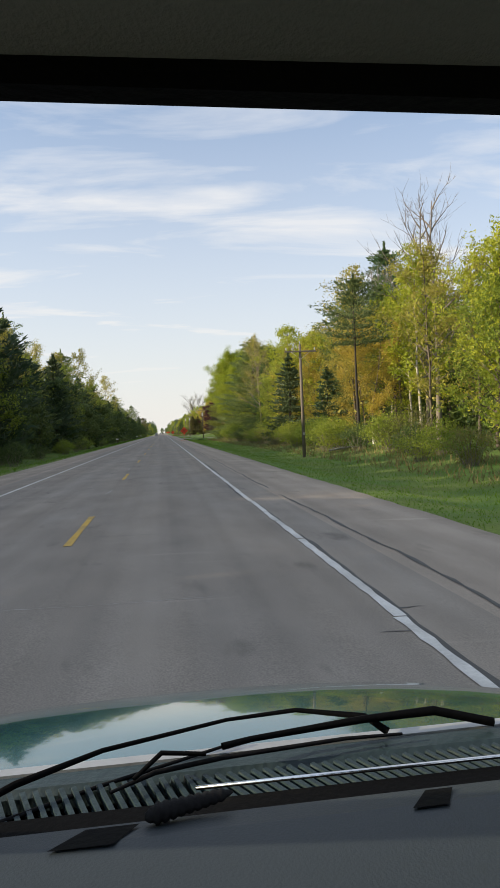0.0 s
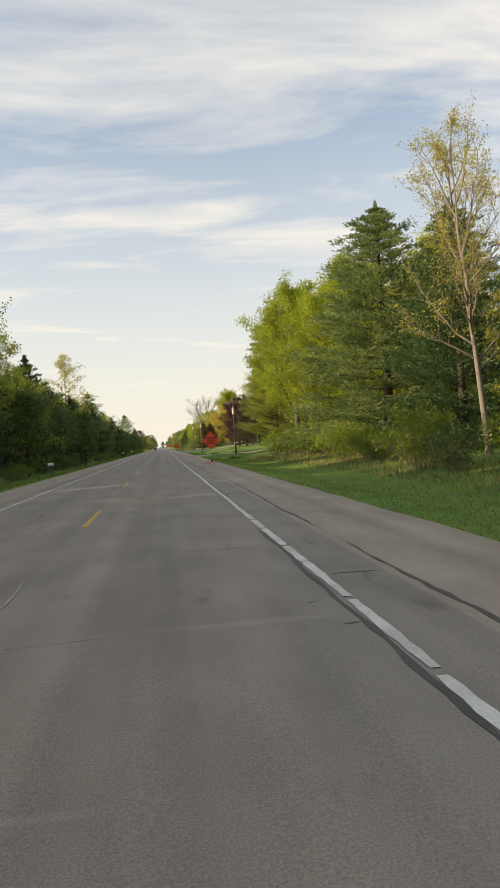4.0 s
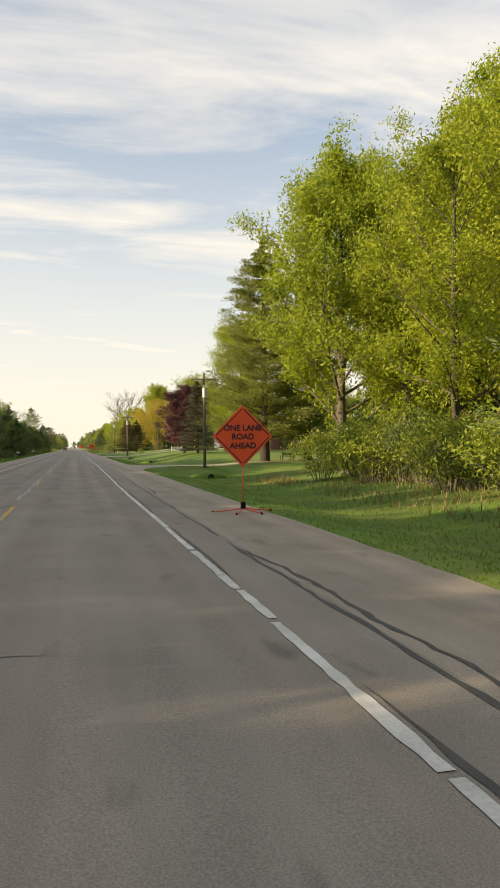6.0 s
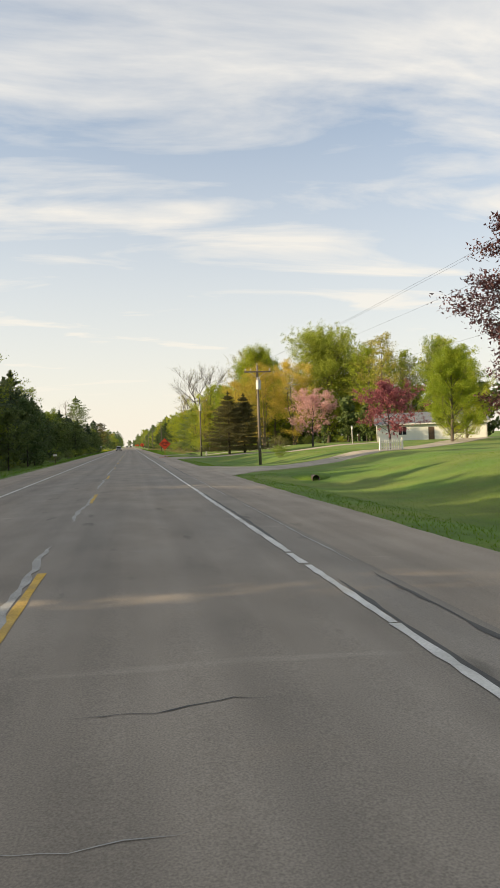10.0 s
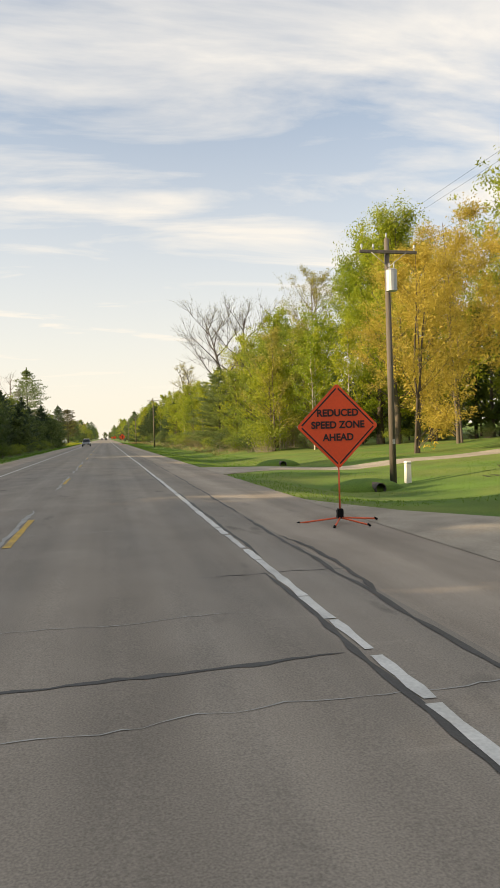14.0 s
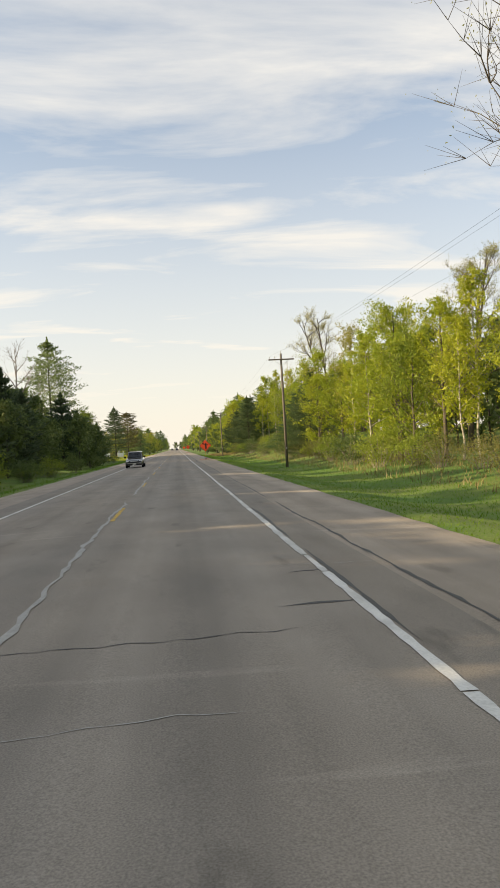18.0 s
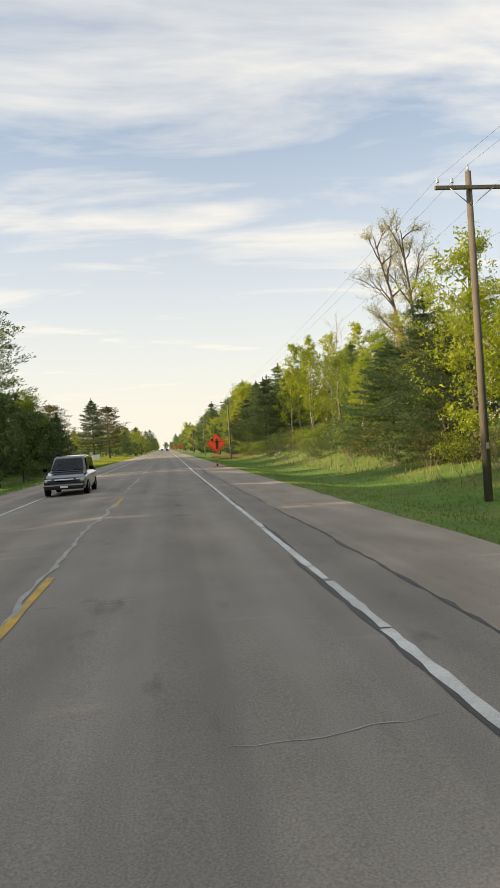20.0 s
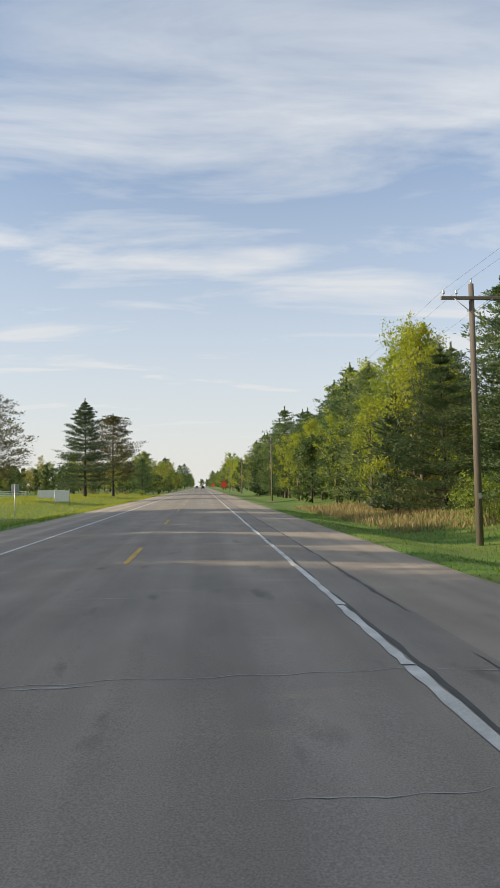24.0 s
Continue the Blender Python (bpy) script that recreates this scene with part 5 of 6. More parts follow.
# ---------------------------------------------------------------- houses
def house(label, x, y, turn, w, d, wall_h, rise, wall, roof_mat, windows=(), doors=(), base=0.9):
    """A gabled house; its front is the long side w facing its own -y. windows: (x, z, width, height)."""
    root = thing("house", label, "house", at=pose(x, y, ground_z(x, y), 0, 0, turn))
    t = 0.2
    walls = bmesh.new()
    box(walls, -w / 2, w / 2, d - t, d, -0.4, wall_h)
    for s in (-1, 1):
        vs = [(s * w / 2, 0, -0.4), (s * w / 2, d, -0.4), (s * w / 2, d, wall_h), (s * w / 2, d / 2, wall_h + rise), (s * w / 2, 0, wall_h)]
        outer = [walls.verts.new(p) for p in vs]
        inner = [walls.verts.new((p[0] - s * t, p[1], p[2])) for p in vs]
        walls.faces.new(outer)
        walls.faces.new(inner)
        for i in range(5):
            walls.faces.new((outer[i], outer[(i + 1) % 5], inner[(i + 1) % 5], inner[i]))
    # the front wall, cut into piers round its openings
    cuts = sorted([(a - c / 2, a + c / 2, b, b + e) for a, b, c, e in windows] + [(a - c / 2, a + c / 2, 0.0, e) for a, c, e in doors])
    left = -w / 2
    for a, b, z0, z1 in cuts:
        box(walls, left, a, 0, t, -0.4, wall_h)
        box(walls, a, b, 0, t, z1, wall_h)
        box(walls, a, b, 0, t, -0.4, z0)
        left = b
    box(walls, left, w / 2, 0, t, -0.4, wall_h)
    part("wall", walls, wall, root)
    for s, name in ((-1, "roof"), (1, "roof")):
        bm = bmesh.new()
        y0, y1 = (-0.45, d / 2) if s < 0 else (d + 0.45, d / 2)
        z0 = wall_h - rise * 0.45 / (d / 2)
        q = [(-w / 2 - 0.4, y0, z0), (w / 2 + 0.4, y0, z0), (w / 2 + 0.4, y1, wall_h + rise), (-w / 2 - 0.4, y1, wall_h + rise)]
        lo = [bm.verts.new(p) for p in q]
        hi = [bm.verts.new((p[0], p[1], p[2] + 0.16)) for p in q]
        bm.faces.new(lo)
        bm.faces.new(hi)
        for i in range(4):
            bm.faces.new((lo[i], lo[(i + 1) % 4], hi[(i + 1) % 4], hi[i]))
        bmesh.ops.recalc_face_normals(bm, faces=bm.faces)
        r = part(name, bm, roof_mat, root)
        if s < 0:
            boxed("eave_board", (-w / 2 - 0.4, w / 2 + 0.4, y0 - 0.03, y0 + 0.01, z0 - 0.02, z0 + 0.17), WHITE_SIDING, r)
    for a, b, c, e in windows:
        win = boxed("window", (a - c / 2, a + c / 2, 0.10, 0.12, b, b + e), DARK_GLASS, root)
        for x0, x1, z0, z1 in ((a - c / 2 - 0.08, a + c / 2 + 0.08, b - 0.08, b), (a - c / 2 - 0.08, a + c / 2 + 0.08, b + e, b + e + 0.08),
                               (a - c / 2 - 0.08, a - c / 2, b, b + e), (a + c / 2, a + c / 2 + 0.08, b, b + e), (a - 0.025, a + 0.025, b, b + e)):
            boxed("window_frame", (x0, x1, -0.03, 0.09, z0, z1), WHITE_SIDING, win)
    for a, c, e in doors:
        dr = boxed("door", (a - c / 2, a + c / 2, 0.08, 0.13, 0.0, e), WOOD_BROWN if c < 1.5 else WHITE_SIDING, root)
        if c > 1.5:
            for i in range(1, 5):
                boxed("door_panel_joint", (a - c / 2, a + c / 2, 0.066, 0.078, e * i / 5 - 0.015, e * i / 5 + 0.015), STEEL, dr)
        else:
            bm = bmesh.new()
            bmesh.ops.create_uvsphere(bm, u_segments=8, v_segments=6, radius=0.035, matrix=Matrix.Translation((a + c / 2 - 0.08, 0.05, 1.0)))
            part("door_knob", bm, STEEL, dr)
    return root


house("low red-brick house with a grey shingle roof behind garden shrubs", 43, 250.5, 35, 15, 8, 2.6, 2.0, BRICK, ROOFING,
      ((-5, 0.9, 1.6, 1.2), (-1.5, 0.9, 1.6, 1.2), (4.5, 0.9, 2.2, 1.2)), ((1.4, 0.95, 2.05),))
house("long white single-storey house behind the pines", 54, 240, 55, 20, 8, 2.5, 1.5, WHITE_SIDING, BROWN_ROOF,
      ((-7, 0.9, 1.6, 1.1), (-3, 0.9, 1.6, 1.1), (5, 0.9, 1.2, 1.1), (8, 0.9, 1.2, 1.1)), ((1.5, 0.95, 2.05),))
house("long white house with a small porch beyond the lawn", 48.5, 320, -20, 17, 8, 2.7, 1.7, WHITE_SIDING, ROOFING,
      ((-4.5, 0.9, 1.2, 1.3), (4.2, 0.9, 1.6, 1.3)), ((0, 0.95, 2.05),))
house("white garage with a wide door beside the driveway", 61, 300, 35, 8, 7, 2.6, 1.8, WHITE_SIDING, ROOFING, ((3.1, 1.0, 0.8, 0.9),), ((-0.8, 4.6, 2.2),))


# ---------------------------------------------------------------- garden things
def culvert(x, y, turn=0.0):
    z = ground_z(x, y)
    root = thing("culvert_pipe", "dark open end of a drain pipe in the grass ditch", "pipe", "drain pipes under the driveways", pose(x, y, z + 0.12, 0, 0, turn))
    bm = bmesh.new()
    n = 18
    ring = [[bm.verts.new((r * math.cos(2 * math.pi * k / n), yy, r * math.sin(2 * math.pi * k / n))) for k in range(n)]
            for r, yy in ((0.21, 1.6), (0.21, 0), (0.18, 0), (0.18, 1.5))]
    for a, b in zip(ring, ring[1:]):
        for k in range(n):
            bm.faces.new((a[k], a[(k + 1) % n], b[(k + 1) % n], b[k]))
    bm.faces.new(ring[3])
    part("pipe", bm, IRON, root)
    bm = bmesh.new()
    bmesh.ops.create_uvsphere(bm, u_segments=16, v_segments=8, radius=1.0, matrix=Matrix.LocRotScale((0, 1.45, -0.24), None, (1.5, 1.4, 0.54)))
    part("earth_mound", bm, LAWN, root, "grassed earth over the pipe", smooth=True)


for x, y in ((11.0, 178.5), (12.0, 227.0), (11.2, 254.5), (11.5, 328.0), (12.4, 345.5)):
    culvert(x, y)


def picket_fence(x, y, turn):
    root = thing("picket_fence", "short piece of white picket fence under a blossoming tree", "fence", at=pose(x, y, ground_z(x, y), 0, 0, turn))
    for i in range(11):
        px = -1.0 + 0.2 * i
        bm = box(bmesh.new(), px - 0.045, px + 0.045, -0.012, 0.012, 0.05, 0.82)
        vs = [bm.verts.new(p) for p in ((px - 0.045, -0.012, 0.82), (px + 0.045, -0.012, 0.82), (px, -0.012, 0.92), (px - 0.045, 0.012, 0.82), (px + 0.045, 0.012, 0.82), (px, 0.012, 0.92))]
        bm.faces.new(vs[:3]), bm.faces.new(vs[3:])
        part("picket", bm, WHITE_SIDING, root)
    for z in (0.25, 0.65):
        boxed("rail", (-1.1, 1.1, 0.014, 0.05, z - 0.035, z + 0.035), WHITE_SIDING, root)
    for px in (-1.12, 1.12):
        boxed("post", (px - 0.05, px + 0.05, -0.05, 0.05, -0.2, 1.0), WHITE_SIDING, root, bevel=0.01)


picket_fence(22.0, 270.6, 15)


def yard_lamp(x, y):
    root = thing("yard_lamp", "white yard lamp on a slim pale post", "lamp", at=pose(x, y, ground_z(x, y)))
    rodded("post", (0, 0, -0.2), (0, 0, 2.1), 0.05, WHITE_SIDING, root, n=10)
    bm = rod(bmesh.new(), (0, 0, 2.1), (0, 0, 2.5), 0.10, 0.16, 6)
    part("lantern", bm, WHITE_SIDING, root)
    part("lantern_cap", rod(bmesh.new(), (0, 0, 2.5), (0, 0, 2.68), 0.19, 0.02, 6), STEEL, root)


yard_lamp(33.3, 314)


def garden_stump(x, y):
    """A carved stump with a dark hollow, in a bed of mulch."""
    root = thing("carved_stump", "grey carved tree stump with a dark hollow in a mulch bed", "garden ornament", at=pose(x, y, ground_z(x, y), 0, 0, 200))
    s = Soup()
    s.tube([(0, 0, -0.1), (0.02, 0, 0.5), (-0.02, 0, 1.1), (0.06, 0.05, 1.45), (0.26, 0.1, 1.6)], [0.24, 0.17, 0.17, 0.19, 0.10], 10)
    s.object("stump", BARK, root, smooth=True)
    bm = bmesh.new()
    bmesh.ops.create_uvsphere(bm, u_segments=12, v_segments=8, radius=1, matrix=Matrix.LocRotScale((0.0, -0.15, 1.05), None, (0.10, 0.05, 0.22)))
    part("hollow", bm, BLACK, root, smooth=True)
    bm = bmesh.new()
    bmesh.ops.create_uvsphere(bm, u_segments=18, v_segments=6, radius=1, matrix=Matrix.LocRotScale((0, 0, -0.06), None, (1.7, 1.3, 0.14)))
    part("mulch_bed", bm, WOOD_BROWN, root, smooth=True)


garden_stump(21.7, 237.7)


def garden_bench(x, y, turn):
    root = thing("garden_bench", "dark wooden garden bench between two pine trunks", "bench", at=pose(x, y, ground_z(x, y), 0, 0, turn))
    for i in range(3):
        boxed("seat_slat", (-0.75, 0.75, -0.2 + 0.15 * i, -0.08 + 0.15 * i, 0.42, 0.45), WOOD_BROWN, root)
    for i in range(2):
        boxed("back_slat", (-0.75, 0.75, 0.26, 0.29, 0.58 + 0.16 * i, 0.70 + 0.16 * i), WOOD_BROWN, root)
    for px in (-0.72, 0.72):
        for py, h in ((-0.18, 0.62), (0.3, 1.0)):
            boxed("leg", (px - 0.04, px + 0.04, py - 0.035, py + 0.035, -0.1, h), WOOD_BROWN, root, bevel=0.006)


garden_bench(23.6, 200.8, 200)


def pedestal(x, y, h=0.9, label="short pale utility box standing in the grass"):
    root = thing("utility_box", label, "utility box", at=pose(x, y, ground_z(x, y)))
    boxed("housing", (-0.11, 0.11, -0.11, 0.11, -0.1, h - 0.12), WHITE_SIDING, root, bevel=0.01)
    boxed("cap", (-0.125, 0.125, -0.125, 0.125, h - 0.12, h), WHITE_SIDING, root, bevel=0.03)


pedestal(13.6, 330.2)
pedestal(19.5, 56.5, 1.2, "slim white marker post at the wood edge")


def fallen_log(x, y, turn):
    root = thing("fallen_branch", "pale fallen branches lying in the grass", "branch", at=pose(x, y, ground_z(x, y), 0, 0, turn))
    s = Soup()
    r = random.Random(9)
    s.tube([(-1.6, 0, 0.05), (-0.4, 0.1, 0.2), (0.8, 0, 0.25), (1.7, 0.2, 0.1)], [0.09, 0.08, 0.06, 0.02], 6)
    for i in range(7):
        a = Vector((r.uniform(-1, 1), 0, 0.2))
        s.tube([a, a + Vector((r.uniform(-.6, .6), r.uniform(-.6, .6), r.uniform(.05, .5)))], [0.03, 0.008], 4)
    s.object("wood", PALE_BARK, root, smooth=True)


fallen_log(15.8, 52, 20)
fallen_log(15.5, 516, 70)


# open ground left of the road at the end
def board_sign(x, y, turn, w, h, z0, label):
    root = thing("notice_board", label, "sign", at=pose(x, y, ground_z(x, y), 0, 0, turn))
    boxed("board", (-w / 2, w / 2, -0.02, 0.02, z0, z0 + h), WHITE_SIDING, root, bevel=0.006)
    for s in (-1, 1):
        rodded("post", (s * (w / 2 + 0.04), 0, -0.3), (s * (w / 2 + 0.04), 0, z0 + h + 0.15), 0.045, STEEL, root, n=8)


board_sign(-15.1, 597, 8, 1.6, 1.3, 0.45, "blank white notice board on two steel posts")
board_sign(-23.5, 630, 5, 4.2, 1.3, 0.05, "long low white board fence panel on the lawn")
rt = thing("signpost", "single steel signpost seen from behind", "post", at=pose(-13.2, 569.5, ground_z(-13.2, 569.5)))
rodded("post", (0, 0, -0.3), (0, 0, 2.6), 0.035, STEEL, rt, n=8)
boxed("sign_back", (-0.3, 0.3, 0.04, 0.055, 1.9, 2.55), STEEL, rt, bevel=0.004)


def mailbox(x, y, turn, label="white mailbox on a wooden post beside the road"):
    root = thing("mailbox", label, "mailbox", at=pose(x, y, ground_z(x, y), 0, 0, turn))
    boxed("post", (-0.05, 0.05, -0.05, 0.05, -0.2, 1.0), WOOD_BROWN, root)
    bm = box(bmesh.new(), -0.09, 0.09, -0.25, 0.25, 1.0, 1.12)
    r = bmesh.ops.create_cone(bm, cap_ends=True, segments=16, radius1=0.09, radius2=0.09, depth=0.5, matrix=pose(0, 0, 1.12, 90))
    b = part("box", bm, WHITE_SIDING, root)
    boxed("flag", (0.095, 0.105, 0.02, 0.06, 1.1, 1.28), ORANGE_PAINT, b)


for y in (262.0, 309.0, 150.0):
    mailbox(-8.3, y, 90)


def rail_fence(x, y, turn, bays):
    root = thing("rail_fence", "low white rail fence across the field", "fence", at=pose(x, y, ground_z(x, y), 0, 0, turn))
    for i in range(bays + 1):
        boxed("post", (2.4 * i - 0.06, 2.4 * i + 0.06, -0.06, 0.06, -0.2, 1.25), WHITE_SIDING, root, bevel=0.01)
    for z in (0.45, 0.8, 1.12):
        boxed("rail", (0, 2.4 * bays, -0.09, -0.062, z - 0.06, z + 0.06), WHITE_SIDING, root)


rail_fence(-47, 648, 4, 6)


# ---------------------------------------------------------------- vehicles
PAINT_DARK = material("dark green car paint", (0.028, 0.105, 0.120), 0.14, 0.1, 1.5, 60, metal=0.25, coat=1.0)
PAINT_BLUE = material("dark blue-black car paint", (0.012, 0.017, 0.022), 0.2, 0.1, 1.5, 60, metal=0.2, coat=1.0)
CHROME = material("chrome", (0.75, 0.75, 0.75), 0.12, 0.03, 3, 40, metal=1.0)
LENS = material("headlight lens", (0.55, 0.56, 0.56), 0.1, 0.05, 3, 40, coat=1.0)
VINYL = material("grey dashboard vinyl", (0.019, 0.027, 0.034), 0.55, 0.12, 2, 260, 0.12)
CLOTH = material("grey headliner cloth", (0.16, 0.165, 0.155), 0.95, 0.08, 3, 240, 0.3)
# Black plastic, its colour lowered further for shade under the windscreen glass.
TRIM = material("black plastic trim", (0.0022, 0.0023, 0.0027), 0.7, 0.2, 4, 80, 0.15)
LOUVRE = material("dusty black cowl plastic", (0.017, 0.034, 0.040), 0.5, 0.25, 6, 60, 0.2)


for m in (TRIM, RUBBER):
    m.node_tree.nodes["Principled BSDF"].inputs["Specular IOR Level"].default_value = 0.06


def wheel(parent, x, y, z, r, side):
    bm = bmesh.new()
    prof = [(r * 0.66, -0.10), (r * 0.93, -0.105), (r, -0.075), (r, 0.075), (r * 0.93, 0.105), (r * 0.66, 0.10)]
    n = 24
    rings = [[bm.verts.new((px + x, y + q * math.cos(2 * math.pi * k / n), z + q * math.sin(2 * math.pi * k / n))) for k in range(n)] for q, px in prof]
    for a, b in zip(rings, rings[1:] + rings[:1]):
        for k in range(n):
            bm.faces.new((a[k], a[(k + 1) % n], b[(k + 1) % n], b[k]))
    tyre = part("tyre", bm, RUBBER, parent, smooth=True)
    bm = bmesh.new()
    bmesh.ops.create_cone(bm, cap_ends=True, segments=20, radius1=r * 0.65, radius2=r * 0.65, depth=0.10, matrix=pose(x, y, z, 0, 90))
    bmesh.ops.create_cone(bm, cap_ends=True, segments=12, radius1=r * 0.2, radius2=r * 0.16, depth=0.16, matrix=pose(x, y, z, 0, 90))
    part("rim", bm, STEEL, tyre, "grey steel rim")


def loft(bm, sections):
    """Skins closed rings of equal length and caps the ends."""
    rings = [[bm.verts.new(p) for p in s] for s in sections]
    n = len(rings[0])
    for a, b in zip(rings, rings[1:]):
        for k in range(n):
            bm.faces.new((a[k], a[(k + 1) % n], b[(k + 1) % n], b[k]))
    bm.faces.new(rings[0]), bm.faces.new(list(reversed(rings[-1])))
    bmesh.ops.recalc_face_normals(bm, faces=bm.faces)
    return bm


def minivan(x, y, turn, paint, label):
    """A closed minivan; its front faces its own +y."""
    root = thing("minivan", label, "car", at=pose(x, y, road_z(x), 0, 0, turn))

    def section(yy, half, z0, z1, tuck=0.06):
        return [(-half + tuck, yy, z0), (half - tuck, yy, z0), (half, yy, z0 + 0.18), (half, yy, z1 - 0.14), (half - 0.10, yy, z1), (-half + 0.10, yy, z1),
                (-half, yy, z1 - 0.14), (-half, yy, z0 + 0.18)]

    part("body", loft(bmesh.new(), [section(a, h, z0, z1) for a, h, z0, z1 in (
        (-2.40, 0.80, 0.42, 0.95), (-2.34, 0.90, 0.30, 1.02), (-1.4, 0.93, 0.26, 1.03), (0.6, 0.94, 0.26, 1.02), (1.15, 0.94, 0.26, 1.0), (1.95, 0.90, 0.27, 0.90),
        (2.25, 0.85, 0.30, 0.80), (2.36, 0.74, 0.38, 0.68))]), paint, root, smooth=False)

    def upper(yy, half, z, low):
        return [(-half - 0.10, yy, low), (half + 0.10, yy, low), (half, yy, z - 0.06), (half - 0.12, yy, z), (-half + 0.12, yy, z), (-half, yy, z - 0.06)]

    part("cabin", loft(bmesh.new(), [upper(-2.30, 0.74, 1.10, 1.0), upper(-2.16, 0.70, 1.66, 1.0), upper(-1.2, 0.72, 1.74, 1.0), upper(0.15, 0.70, 1.70, 1.0),
                                     upper(0.30, 0.68, 1.64, 1.0), upper(1.18, 0.76, 1.04, 0.98)]), paint, root)
    bm = bmesh.new()
    q = [bm.verts.new(p) for p in ((-0.72, 1.13, 1.10), (0.72, 1.13, 1.10), (0.60, 0.385, 1.60), (-0.60, 0.385, 1.60))]
    bm.faces.new(q)
    bmesh.ops.solidify(bm, geom=bm.faces[:], thickness=-0.02)
    part("windscreen", bm, DARK_GLASS, root)
    for s in (-1, 1):
        for y0, y1, y2, y3 in ((0.72, 0.24, -0.55, -0.55), (-0.62, -0.62, -1.45, -1.45), (-1.52, -1.52, -2.10, -2.15)):
            bm = bmesh.new()
            q = [bm.verts.new(p) for p in ((s * 0.838, y0, 1.08), (s * 0.735, y1, 1.58), (s * 0.745, y2, 1.60), (s * 0.838, y3, 1.08))]
            bm.faces.new(q)
            bmesh.ops.solidify(bm, geom=bm.faces[:], thickness=0.02)
            part("side_window", bm, DARK_GLASS, root)
        hl = boxed("headlight", (s * 0.66 - 0.17, s * 0.66 + 0.17, 2.16, 2.33, 0.60, 0.76), LENS, root, "clear headlight", 0.04)
        boxed("indicator", (s * 0.80 - 0.05, s * 0.80 + 0.05, 2.10, 2.27, 0.60, 0.72), ORANGE_PAINT, hl, bevel=0.02)
        mir = boxed("wing_mirror", (s * 1.02 - 0.10, s * 1.02 + 0.10, 0.78, 0.90, 1.05, 1.22), TRIM, root, bevel=0.04)
        rodded("roof_rail", (s * 0.62, -1.9, 1.79), (s * 0.62, 0.0, 1.76), 0.016, TRIM, root, n=6)
        boxed("tail_light", (s * 0.80 - 0.07, s * 0.80 + 0.07, -2.40, -2.30, 0.85, 1.10), BLOSSOM_RED, root, bevel=0.02)
        for yy in (1.45, -1.55):
            wheel(root, s * 0.84, yy, 0.33, 0.33, s)
    boxed("grille", (-0.42, 0.42, 2.27, 2.36, 0.60, 0.74), CHROME, root, "bright grille bar", 0.03)
    boxed("bumper", (-0.86, 0.86, 2.20, 2.44, 0.34, 0.54), PAINT_BLUE, root, bevel=0.06)
    boxed("bumper_strip", (-0.82, 0.82, 2.43, 2.455, 0.46, 0.51), CHROME, root)
    boxed("plate", (-0.16, 0.16, 2.445, 2.46, 0.37, 0.45), WHITE_SIDING, root)
    boxed("rear_window", (-0.60, 0.60, -2.262, -2.235, 1.15, 1.55), DARK_GLASS, root, m=None)
    return root


minivan(-2.75, 464.0, 180, PAINT_BLUE, "dark minivan with headlights facing the camera in the opposite lane")
minivan(1.9, 905.0, 0, PAINT_BLUE, "dark van far ahead in the same lane")
minivan(-1.9, 940.0, 180, PAINT_BLUE, "dark oncoming van far down the road")


